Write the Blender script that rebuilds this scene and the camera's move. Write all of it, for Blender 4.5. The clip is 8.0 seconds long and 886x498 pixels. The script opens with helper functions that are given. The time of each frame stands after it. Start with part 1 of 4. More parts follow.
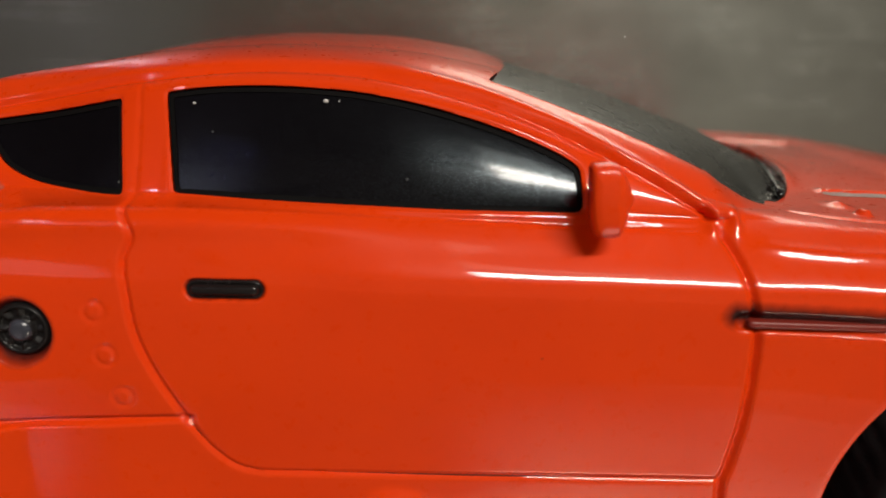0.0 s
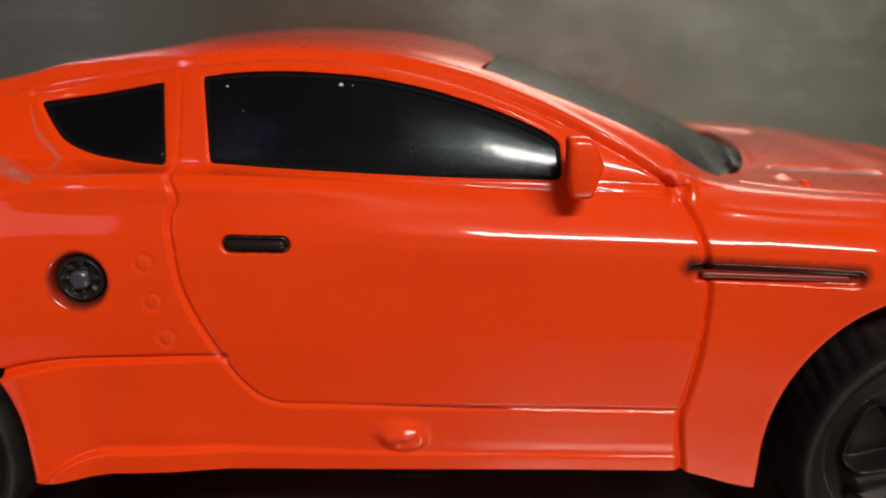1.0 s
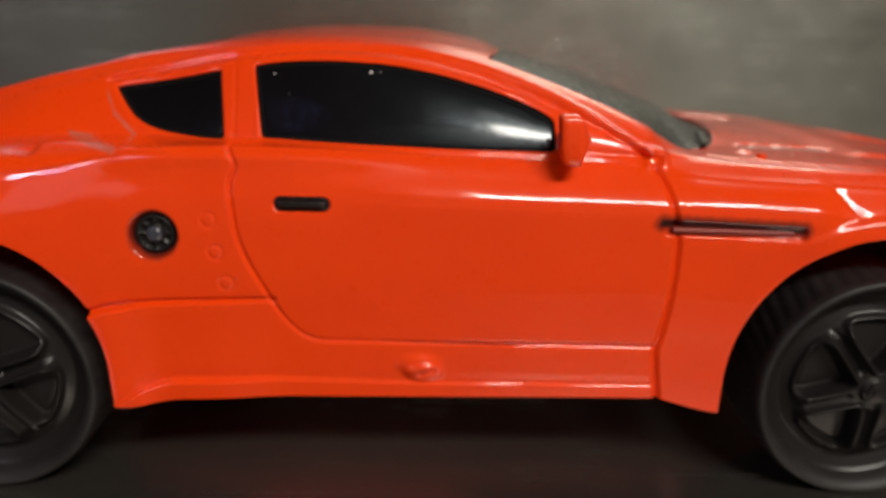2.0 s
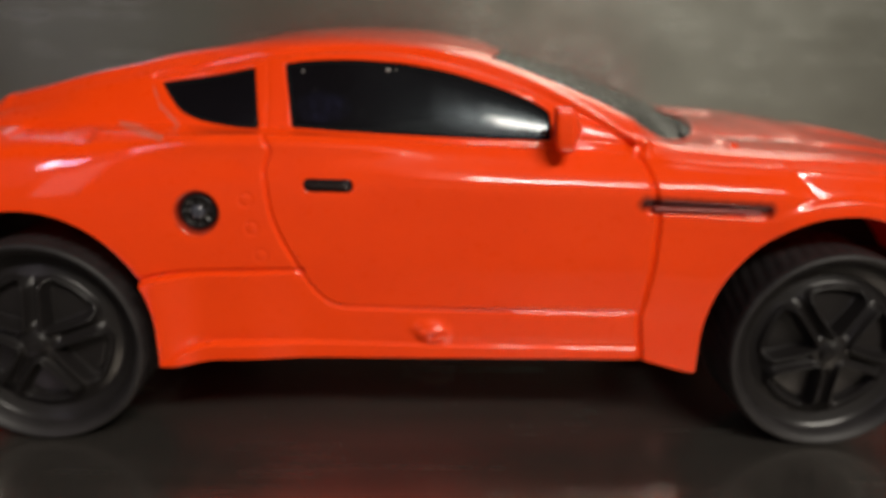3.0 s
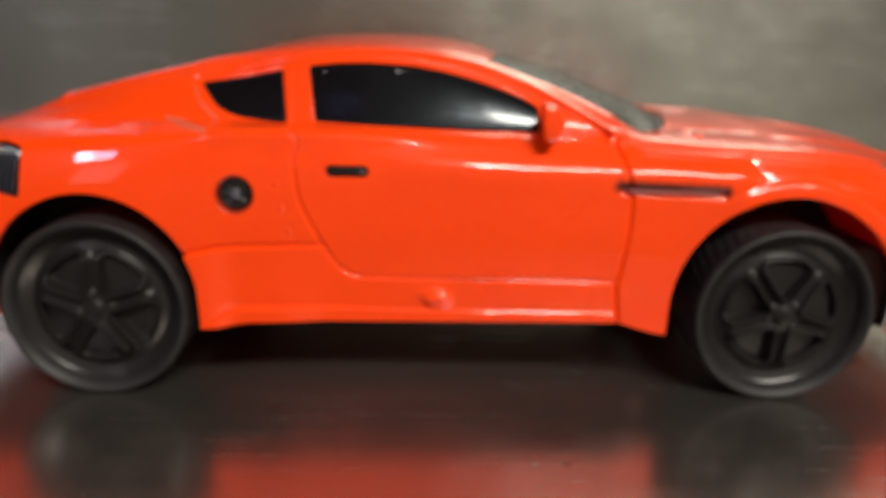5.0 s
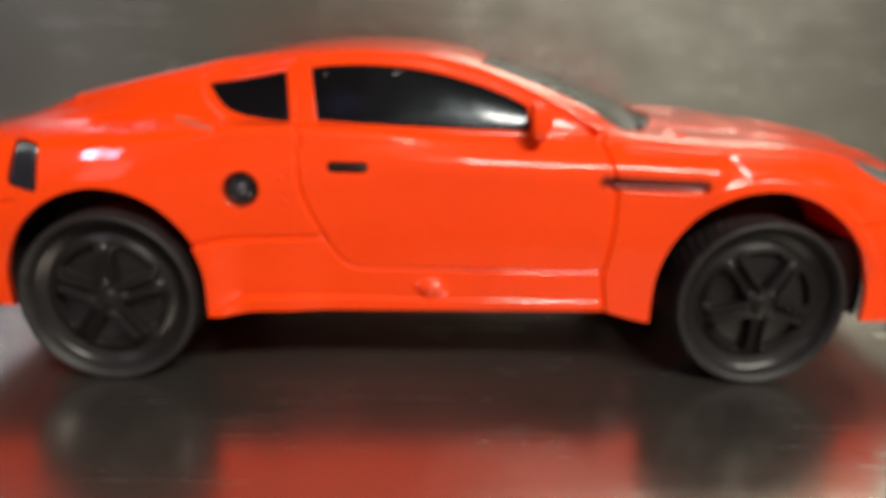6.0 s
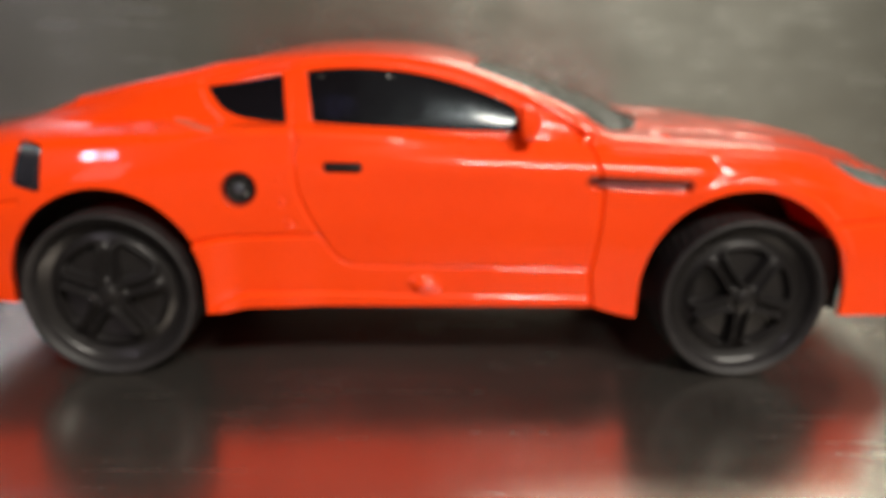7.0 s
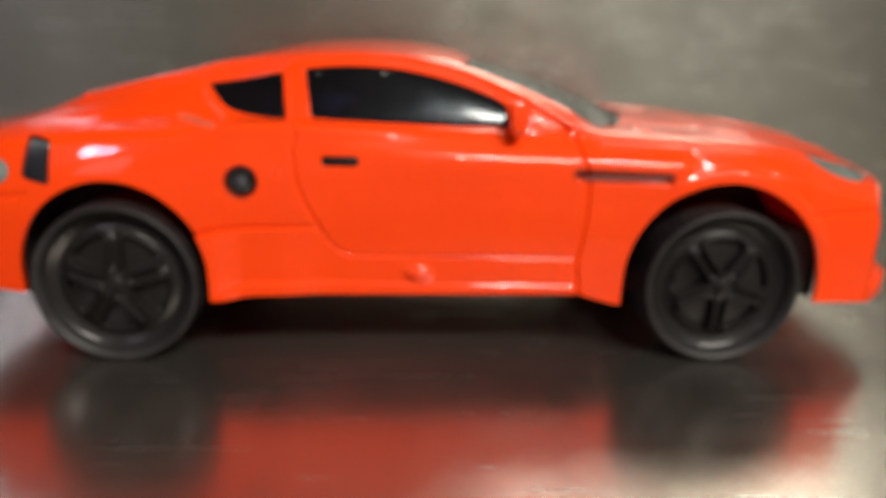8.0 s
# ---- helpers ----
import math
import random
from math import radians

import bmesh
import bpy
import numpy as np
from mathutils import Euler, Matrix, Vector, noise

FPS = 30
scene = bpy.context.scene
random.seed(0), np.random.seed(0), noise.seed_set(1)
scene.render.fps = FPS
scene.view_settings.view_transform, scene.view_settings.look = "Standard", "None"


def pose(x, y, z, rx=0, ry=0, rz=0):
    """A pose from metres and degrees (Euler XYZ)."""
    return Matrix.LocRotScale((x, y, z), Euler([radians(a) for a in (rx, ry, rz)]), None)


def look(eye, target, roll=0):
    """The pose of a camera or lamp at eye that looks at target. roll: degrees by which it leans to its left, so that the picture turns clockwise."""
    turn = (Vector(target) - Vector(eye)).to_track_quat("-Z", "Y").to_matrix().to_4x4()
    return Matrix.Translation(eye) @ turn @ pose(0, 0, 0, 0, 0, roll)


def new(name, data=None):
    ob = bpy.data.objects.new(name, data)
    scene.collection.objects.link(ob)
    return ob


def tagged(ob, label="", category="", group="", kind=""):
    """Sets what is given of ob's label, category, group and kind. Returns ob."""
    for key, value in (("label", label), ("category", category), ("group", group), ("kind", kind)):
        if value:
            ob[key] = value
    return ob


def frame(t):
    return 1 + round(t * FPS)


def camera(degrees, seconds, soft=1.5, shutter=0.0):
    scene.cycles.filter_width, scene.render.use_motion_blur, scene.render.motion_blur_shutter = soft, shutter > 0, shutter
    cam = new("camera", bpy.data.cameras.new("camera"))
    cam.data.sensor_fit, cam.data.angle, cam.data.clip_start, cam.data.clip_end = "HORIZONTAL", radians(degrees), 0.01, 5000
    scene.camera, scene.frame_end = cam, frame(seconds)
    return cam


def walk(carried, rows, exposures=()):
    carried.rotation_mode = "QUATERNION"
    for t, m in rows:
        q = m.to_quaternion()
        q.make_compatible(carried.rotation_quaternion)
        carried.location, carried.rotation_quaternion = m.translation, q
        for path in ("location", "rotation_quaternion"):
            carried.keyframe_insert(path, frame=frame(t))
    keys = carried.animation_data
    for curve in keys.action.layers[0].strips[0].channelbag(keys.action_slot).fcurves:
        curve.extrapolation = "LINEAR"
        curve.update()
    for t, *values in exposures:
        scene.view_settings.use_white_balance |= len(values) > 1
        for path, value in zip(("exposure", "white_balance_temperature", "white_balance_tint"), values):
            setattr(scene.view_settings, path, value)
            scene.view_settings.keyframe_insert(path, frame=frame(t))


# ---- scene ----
cam = camera(63.0, 8.0, soft=1.7)
cam.data.dof.use_dof = True
cam.data.dof.focus_distance = 0.0695
cam.data.dof.aperture_fstop = 18.5
# seconds, eye, yaw pitch roll
PATH = [
    (0.0, (0.05961, -0.05849, 0.06014), (-0.512, -17.262, 0.733)),
    (0.5, (0.05914, -0.06324, 0.05995), (-0.663, -17.287, 0.825)),
    (1.0, (0.05905, -0.06987, 0.05946), (-1.005, -17.149, 0.877)),
    (1.5, (0.05821, -0.07784, 0.05926), (-1.101, -17.290, 0.909)),
    (3.0, (0.05498, -0.09746, 0.05962), (-1.482, -17.215, 1.113)),
    (3.5, (0.05482, -0.10251, 0.06000), (-1.686, -17.190, 1.087)),
    (4.0, (0.05485, -0.10598, 0.06037), (-1.594, -17.171, 1.064)),
    (4.5, (0.05429, -0.10957, 0.06069), (-1.405, -17.273, 1.055)),
    (6.0, (0.05425, -0.12053, 0.06116), (-1.763, -17.073, 1.080)),
    (6.5, (0.05428, -0.12208, 0.06169), (-2.102, -17.112, 1.105)),
    (7.0, (0.05444, -0.12441, 0.06197), (-2.252, -17.087, 1.074)),
    (7.5, (0.05405, -0.12725, 0.06186), (-2.544, -17.038, 1.094)),
    (8.0, (0.05392, -0.13050, 0.06191), (-2.950, -17.055, 1.180)),
]


def aim(eye, turn):
    """The pose of an eye with yaw, pitch and roll in degrees."""
    yaw, pitch, roll = (radians(a) for a in turn)
    ahead = Vector((-math.sin(yaw) * math.cos(pitch), math.cos(yaw) * math.cos(pitch), math.sin(pitch)))
    return look(eye, Vector(eye) + ahead, math.degrees(roll))


walk(cam, [(t, aim(eye, turn)) for t, eye, turn in PATH],
     [(0.0, -0.70), (1.5, -0.57), (3.0, -0.46), (4.0, -0.19), (4.5, -0.09), (8.0, 0.02)])

# ---- light ----
world = bpy.data.worlds.new("world")
scene.world = world
world.use_nodes = True
world.node_tree.nodes["Background"].inputs[0].default_value = (0.5, 0.5, 0.52, 1)
world.node_tree.nodes["Background"].inputs[1].default_value = 0.02


def area_lamp(name, eye, target, sx, sy, watts, colour):
    data = bpy.data.lights.new(name, "AREA")
    data.shape, data.size, data.size_y, data.energy, data.color = "RECTANGLE", sx, sy, watts, colour
    ob = new(name, data)
    ob.matrix_world = look(eye, target)
    return ob


LAMPS = [
    ("ceiling_lamp_light", (0.72, -1.16, 1.30), (0.45, 0.0, 0.0), 1.02, 0.20, 50, (1.0, 0.93, 0.82)),
    ("window_light", (-1.30, -1.79, 1.38), (-0.92, 0.0, 0.9), 0.12, 0.22, 4.4, (0.95, 0.86, 1.0)),
    ("window_light", (-1.13, -1.79, 1.35), (-0.74, 0.0, 0.9), 0.12, 0.19, 2.0, (0.88, 0.76, 1.0)),
]
for lamp_row in LAMPS:
    area_lamp(*lamp_row)


# ---- materials ----
class Mat:
    """A node material with a Principled shader and a few short cuts."""

    def __init__(self, name, colour, rough, metal=0.0, spec=0.5, coat=0.0):
        self.m = bpy.data.materials.new(name)
        self.m.use_nodes = True
        self.t = self.m.node_tree
        self.p = self.t.nodes["Principled BSDF"]
        self.put("Base Color", (*colour, 1))
        self.put("Roughness", rough)
        self.put("Metallic", metal)
        self.put("Specular IOR Level", spec)
        self.put("Coat Weight", coat)
        self.put("Coat Roughness", 0.06)
        self.place = self.node("ShaderNodeTexCoord").outputs["Object"]

    def put(self, name, value):
        self.p.inputs[name].default_value = value

    def node(self, kind, **values):
        n = self.t.nodes.new(kind)
        for k, v in values.items():
            n.inputs[k].default_value = v
        return n

    def link(self, a, b):
        self.t.links.new(a, b)
        return self

    def scaled(self, scale, shift=(0, 0, 0)):
        n = self.node("ShaderNodeMapping")
        n.inputs["Scale"].default_value = scale
        n.inputs["Location"].default_value = shift
        self.link(self.place, n.inputs["Vector"])
        return n.outputs[0]

    def noise(self, scale, size=1.0, detail=3.0, rough=0.55, shift=(0, 0, 0)):
        n = self.node("ShaderNodeTexNoise", Scale=size, Detail=detail, Roughness=rough)
        self.link(self.scaled(scale, shift), n.inputs["Vector"])
        return n.outputs[0]

    def ramp(self, value, a, b, lo=0.0, hi=1.0):
        n = self.node("ShaderNodeMapRange")
        n.inputs["From Min"].default_value, n.inputs["From Max"].default_value = a, b
        n.inputs["To Min"].default_value, n.inputs["To Max"].default_value = lo, hi
        self.link(value, n.inputs["Value"])
        return n.outputs[0]

    def mix(self, fac, a, b):
        n = self.t.nodes.new("ShaderNodeMix")
        n.data_type = "RGBA"
        self.link(fac, n.inputs["Factor"])
        for value, slot in ((a, n.inputs[6]), (b, n.inputs[7])):
            if isinstance(value, tuple):
                slot.default_value = (*value, 1)
            else:
                self.link(value, slot)
        return n.outputs[2]

    def math(self, kind, a, b):
        n = self.t.nodes.new("ShaderNodeMath")
        n.operation = kind
        for value, slot in ((a, n.inputs[0]), (b, n.inputs[1])):
            if isinstance(value, (int, float)):
                slot.default_value = value
            else:
                self.link(value, slot)
        return n.outputs[0]

    def bump(self, height, strength, distance):
        n = self.node("ShaderNodeBump", Strength=strength, Distance=distance)
        self.link(height, n.inputs["Height"])
        self.link(n.outputs[0], self.p.inputs["Normal"])
        return self


def brushed(name, tint, rough, grain, strength, aniso, metal=1.0, lines=0.2):
    """Brushed stainless steel with its grain along x; reflections smear across the grain."""
    m = Mat(name, tint, rough, metal=metal)
    fine = m.noise(grain, 1.0, 4.0, 0.6)
    broad = m.noise((16, 9, 3), 1.0, 4.0, 0.6, (0.9, 0.3, 0.2))
    stain = m.noise((45, 70, 70), 1.0, 4.0, 0.6, (3, 1, 2))
    tone = m.mix(m.ramp(broad, 0.3, 0.7), tuple(c * 0.82 for c in tint), tuple(c * 1.04 for c in tint))
    m.link(m.mix(m.ramp(fine, 0.25, 0.6, lines, 0.0), tone, tuple(c * 0.4 for c in tint)), m.p.inputs["Base Color"])
    m.link(m.math("ADD", m.ramp(fine, 0.3, 0.7, rough - 0.03, rough + 0.03), m.ramp(stain, 0.3, 0.7, -0.03, 0.03)), m.p.inputs["Roughness"])
    m.put("Anisotropic", aniso)
    tangent = m.node("ShaderNodeTangent")
    tangent.direction_type = "UV_MAP"
    m.link(tangent.outputs[0], m.p.inputs["Tangent"])
    return m.bump(fine, strength, 0.00006).m


STEEL_TOP = brushed("steel_top", (0.40, 0.365, 0.33), 0.24, (22, 1300, 1300), 0.25, 0.25, 0.95)
STEEL_WALL = brushed("steel_wall", (0.455, 0.465, 0.43), 0.25, (8, 1800, 1800), 0.10, 0.7, lines=0.1)

# orange-red plastic, with the black sprayed round the side vents and a few scuffs
paint = Mat("red_plastic", (0.86, 0.058, 0.006), 0.3, spec=0.12, coat=0.9)
paint.put("Coat Roughness", 0.035)
cloud = paint.noise((70, 70, 70), 1.0, 3.0)
red = paint.mix(paint.ramp(cloud, 0.35, 0.7), (0.92, 0.058, 0.0024), (0.88, 0.052, 0.0024))
part_xyz = paint.node("ShaderNodeSeparateXYZ")
paint.link(paint.place, part_xyz.inputs[0])
ox, oy, oz = part_xyz.outputs


def sprayed(x0, x1, z0, slope, inner_r, outer_r):
    """A soft-edged bar of spray along the body side: 1 on it, 0 away from it."""
    mid, half = (x0 + x1) / 2 * MM, (x1 - x0) / 2 * MM
    dx = paint.math("MAXIMUM", paint.math("SUBTRACT", paint.math("ABSOLUTE", paint.math("SUBTRACT", ox, mid), 0), half), 0)
    dz = paint.math("SUBTRACT", paint.math("SUBTRACT", oz, z0 * MM), paint.math("MULTIPLY", paint.math("SUBTRACT", ox, mid), slope))
    far = paint.math("SQRT", paint.math("ADD", paint.math("MULTIPLY", dx, dx), paint.math("MULTIPLY", dz, dz)), 0)
    far = paint.math("ADD", far, paint.ramp(paint.noise((900, 900, 900)), 0.2, 0.8, -0.00015, 0.00015))
    return paint.ramp(far, outer_r * MM, inner_r * MM)


MM = 0.001
red = paint.mix(sprayed(85.3, 102.0, 36.45, -0.028, 0.35, 1.45), red, (0.010, 0.006, 0.006))
red = paint.mix(sprayed(23.88, 23.92, 34.6, 0, 2.55, 3.35), red, (0.045, 0.012, 0.010))
red = paint.mix(sprayed(39.2, 44.2, 38.47, -0.01, 0.72, 0.98), red, (0.012, 0.007, 0.007))
scuff = paint.math("MULTIPLY", sprayed(11.5, 19.0, 44.85, -0.17, 0.16, 0.42), paint.ramp(paint.noise((300, 900, 2400)), 0.3, 0.6, 0.25, 0.6))
red = paint.mix(scuff, red, (0.30, 0.17, 0.13))
for x0, x1, z0, slope in ((15.6, 16.7, 49.1, -1.9), (16.9, 19.8, 46.6, -0.85)):
    scuff = paint.math("MULTIPLY", sprayed(x0, x1, z0, slope, 0.12, 0.42), paint.ramp(paint.noise((700, 900, 900)), 0.3, 0.62, 0.1, 0.6))
    red = paint.mix(scuff, red, (0.32, 0.18, 0.14))
red = paint.mix(sprayed(68.75, 68.85, 32.6, 0, 0.03, 0.2), red, (0.15, 0.02, 0.01))
paint.link(red, paint.p.inputs["Base Color"])
paint.link(paint.ramp(paint.noise((900, 900, 900), 1.0, 2.0), 0.3, 0.8, 0.26, 0.40), paint.p.inputs["Roughness"])
ripple = paint.noise((160, 160, 160), 1.0, 2.0)
paint.bump(ripple, 0.03, 0.0004)


def let_through(m, share, colour):
    """Thin moulded plastic: a share of the light passes through."""
    out = m.node_tree.nodes["Material Output"]
    both, thin = m.node_tree.nodes.new("ShaderNodeMixShader"), m.node_tree.nodes.new("ShaderNodeBsdfTranslucent")
    both.inputs[0].default_value, thin.inputs[0].default_value = share, (*colour, 1)
    m.node_tree.links.new(m.node_tree.nodes["Principled BSDF"].outputs[0], both.inputs[1])
    m.node_tree.links.new(thin.outputs[0], both.inputs[2])
    m.node_tree.links.new(both.outputs[0], out.inputs[0])
    return m


RED = let_through(paint.m, 0.14, (0.95, 0.05, 0.004))

glass = Mat("black_window", (0.006, 0.005, 0.007), 0.3, spec=0.5, coat=0.5)
glass.put("Specular Tint", (0.72, 0.88, 1.0, 1))
dust = glass.noise((9000, 9000, 9000), 1.0, 2.0, 0.6)
haze = glass.noise((130, 130, 130), 1.0, 3.0, 0.6)
GLASS_TONE = glass.mix(glass.math("MULTIPLY", glass.ramp(dust, 0.55, 0.75), glass.ramp(haze, 0.4, 0.7)), (0.0035, 0.0027, 0.0035), (0.009, 0.008, 0.011))
flecks = glass.node("ShaderNodeTexVoronoi", Scale=1.0)
glass.link(glass.scaled((420, 420, 420)), flecks.inputs["Vector"])
fleck = glass.math("MULTIPLY", glass.ramp(flecks.outputs[0], 0.07, 0.04), glass.ramp(glass.noise((210, 210, 210)), 0.52, 0.6))
# a soft, mottled bluish oval in the side window's base colour
glass_xyz = glass.node("ShaderNodeSeparateXYZ")
glass.link(glass.place, glass_xyz.inputs[0])
gx, gz = (glass.math("MULTIPLY", glass.math("SUBTRACT", axis, mid), 1 / reach) for axis, mid, reach in ((glass_xyz.outputs[0], 0.0405, 0.0042), (glass_xyz.outputs[2], 0.0482, 0.0024)))
blue_patch = glass.ramp(glass.math("ADD", glass.math("MULTIPLY", gx, gx), glass.math("MULTIPLY", gz, gz)), 1.0, 0.3)
blue_patch = glass.math("MULTIPLY", blue_patch, glass.ramp(glass.noise((700, 700, 700), 1.0, 4.0, 0.7), 0.4, 0.75, 0.15, 1.0))
GLASS_TONE = glass.mix(blue_patch, GLASS_TONE, (0.009, 0.009, 0.022))
glass.link(glass.mix(fleck, GLASS_TONE, (0.2, 0.2, 0.2)), glass.p.inputs["Base Color"])
glass.link(glass.ramp(dust, 0.3, 0.8, 0.15, 0.21), glass.p.inputs["Roughness"])
glass.link(glass.ramp(dust, 0.48, 0.75, 0.10, 1.0), glass.p.inputs["Specular IOR Level"])
glass.link(glass.ramp(haze, 0.3, 0.8, 0.075, 0.115), glass.p.inputs["Coat Roughness"])
glass.bump(glass.noise((8000, 8000, 8000), 1.0, 2.0, 0.7), 0.22, 0.00005)
GLASS = glass.m
screen = Mat("smoked_screen", (0.010, 0.0105, 0.0095), 0.24, spec=0.2, coat=0.26)
screen.link(screen.ramp(screen.noise((500, 500, 500)), 0.3, 0.7, 0.2, 0.3), screen.p.inputs["Roughness"])
screen.link(screen.ramp(screen.noise((130, 130, 130), 1.0, 3.0), 0.3, 0.8, 0.08, 0.14), screen.p.inputs["Coat Roughness"])
SCREEN = screen.m
rubber = Mat("tyre_plastic", (0.018, 0.016, 0.017), 0.5, spec=0.27)
rubber.link(rubber.mix(rubber.ramp(rubber.noise((300, 300, 300)), 0.4, 0.7), (0.013, 0.0115, 0.012), (0.021, 0.019, 0.0195)), rubber.p.inputs["Base Color"])
rubber.bump(rubber.noise((2500, 2500, 2500), 1.0, 2.0), 0.2, 0.0001)
RUBBER = rubber.m
rim_m = Mat("black_wheel_plastic", (0.009, 0.0078, 0.0078), 0.5, spec=0.12, coat=0.32)
rim_m.put("Coat Roughness", 0.24)
rim_m.link(rim_m.ramp(rim_m.noise((600, 600, 600)), 0.3, 0.7, 0.42, 0.58), rim_m.p.inputs["Roughness"])
RIM = rim_m.m
black_m = Mat("black_gloss_plastic", (0.012, 0.009, 0.009), 0.18, spec=0.5)
black_m.link(black_m.ramp(black_m.noise((900, 900, 900)), 0.3, 0.7, 0.12, 0.3), black_m.p.inputs["Roughness"])
BLACK = black_m.m
VENT = Mat("ribbed_vent_plastic", (0.012, 0.012, 0.018), 0.2, spec=1.0).m
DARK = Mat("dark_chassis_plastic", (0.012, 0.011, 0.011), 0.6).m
SEAL = Mat("black_seal_rubber", (0.004, 0.0035, 0.0035), 0.7, spec=0.08).m
CHASSIS = Mat("chassis_plastic", (0.2, 0.02, 0.014), 0.55).m
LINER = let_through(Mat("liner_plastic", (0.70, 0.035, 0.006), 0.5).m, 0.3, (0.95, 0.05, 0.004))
GREY = Mat("grey_plastic", (0.34, 0.31, 0.29), 0.3).m
LAMP = Mat("lamp_plastic", (0.15, 0.17, 0.16), 0.12, coat=0.5).m
DUST = Mat("pale_dust", (0.62, 0.60, 0.58), 0.8).m


def plaster(name, colour):
    m = Mat(name, colour, 0.8)
    m.link(m.mix(m.ramp(m.noise((2.5, 2.5, 2.5)), 0.3, 0.7), tuple(c * 0.8 for c in colour), colour), m.p.inputs["Base Color"])
    return m.bump(m.noise((60, 60, 60)), 0.1, 0.002).m


# tones of the unseen room, chosen for what steel, glass and paint reflect
CEIL = plaster("grey_ceiling_paint", (0.05, 0.048, 0.046))
WALL = plaster("room_wall_paint", (0.60, 0.575, 0.52))
WALL_DARK = plaster("dark_wall_paint", (0.32, 0.32, 0.30))
WALL_PALE = plaster("pale_wall_paint", (0.55, 0.53, 0.48))
FLOOR = plaster("room_floor_tile", (0.16, 0.15, 0.14))



# ---- mesh helpers ----
def mesh_object(name, verts, faces, material, smooth=True):
    me = bpy.data.meshes.new(name)
    me.from_pydata(verts, [], faces)
    if smooth:
        me.polygons.foreach_set("use_smooth", [True] * len(me.polygons))
    me.materials.append(material)
    me.update()
    return new(name, me)


def bm_object(name, bm, material, smooth=True):
    bmesh.ops.recalc_face_normals(bm, faces=bm.faces[:])
    me = bpy.data.meshes.new(name)
    bm.to_mesh(me)
    bm.free()
    if smooth:
        me.polygons.foreach_set("use_smooth", [True] * len(me.polygons))
    me.materials.append(material)
    return new(name, me)


def under(ob, parent, label=""):
    """Hangs a part under its thing, staying where it is."""
    ob.parent = parent
    ob.matrix_parent_inverse = Matrix.Translation(-parent.location)
    return tagged(ob, label)


def box_bm(lo, hi, bevel=0.0, segments=2):
    bm = bmesh.new()
    bmesh.ops.create_cube(bm, size=1.0)
    for v in bm.verts:
        v.co = Vector([(a + b) / 2 + c * (b - a) for a, b, c in zip(lo, hi, v.co)])
    if bevel:
        bmesh.ops.bevel(bm, geom=bm.edges[:], offset=bevel, segments=segments, profile=0.5, affect="EDGES")
    return bm


# ---- the place ----
def slab(name, lo, hi, material, label, category, bevel=0.0):
    bm = box_bm(lo, hi, bevel)
    uv = bm.loops.layers.uv.new("UVMap")
    for face in bm.faces:
        for loop in face.loops:
            loop[uv].uv = (loop.vert.co.y + loop.vert.co.z, loop.vert.co.x)
    return tagged(bm_object(name, bm, material, False), label, category, kind="structure")


slab("worktop", (-1.0, -0.075, -0.03), (1.1, 0.150, -0.00015), STEEL_TOP, "brushed stainless steel worktop, blurred reflections", "worktop")
slab("wall_splashback", (-1.0, 0.150, -0.03), (1.1, 0.170, 0.9), STEEL_WALL, "brushed stainless steel wall behind the toy car", "wall")
# room surfaces out of view, added to shape the reflections
slab("floor", (-2.6, -1.8, -0.95), (2.6, 0.4, -0.9), FLOOR, "dark tiled room floor, added out of view", "floor")
slab("ceiling", (-2.6, -1.8, 1.8), (2.6, 0.4, 1.85), CEIL, "grey painted ceiling, added out of view", "ceiling")
slab("wall_west", (-2.65, -1.8, -0.9), (-2.6, 0.4, 1.8), WALL_DARK, "plain painted room wall, added out of view", "wall")
slab("wall_east", (2.6, -1.8, -0.9), (2.65, 0.4, 1.8), WALL_PALE, "plain painted room wall, added out of view", "wall")


def wall_with_opening(name, x0, x1, z0, z1, y0, y1, hole, material, label):
    """A wall along x with one opening (x, x, z, z) that goes through it."""
    xs4, zs4 = (x0, hole[0], hole[1], x1), (z0, hole[2], hole[3], z1)
    bm = bmesh.new()
    front = [[bm.verts.new((x, y1, z)) for z in zs4] for x in xs4]
    back = [[bm.verts.new((x, y0, z)) for z in zs4] for x in xs4]
    for a in range(3):
        for b in range(3):
            if (a, b) != (1, 1):
                for grid in (front, back):
                    bm.faces.new((grid[a][b], grid[a + 1][b], grid[a + 1][b + 1], grid[a][b + 1]))
    ring = [(1, 1), (2, 1), (2, 2), (1, 2)]
    rim4 = [(0, 0), (1, 0), (2, 0), (3, 0), (3, 1), (3, 2), (3, 3), (2, 3), (1, 3), (0, 3), (0, 2), (0, 1)]
    for loop in (ring, rim4):
        for p, q in zip(loop, loop[1:] + loop[:1]):
            bm.faces.new((front[p[0]][p[1]], front[q[0]][q[1]], back[q[0]][q[1]], back[p[0]][p[1]]))
    return tagged(bm_object(name, bm, material, False), label, "wall", kind="structure")


wall_with_opening("wall_south", -2.6, 2.6, -0.9, 1.8, -1.85, -1.8, (-1.43, -0.47, 0.62, 1.62), WALL, "plain painted room wall with one window, added out of view")
glow = bpy.data.materials.new("frosted_daylight_pane")
glow.use_nodes = True
glow.node_tree.nodes["Principled BSDF"].inputs["Base Color"].default_value = (0.6, 0.55, 0.6, 1)
glow.node_tree.nodes["Principled BSDF"].inputs["Emission Color"].default_value = (0.90, 0.84, 0.88, 1)
glow.node_tree.nodes["Principled BSDF"].inputs["Emission Strength"].default_value = 1.5
window_1 = new("window_1")
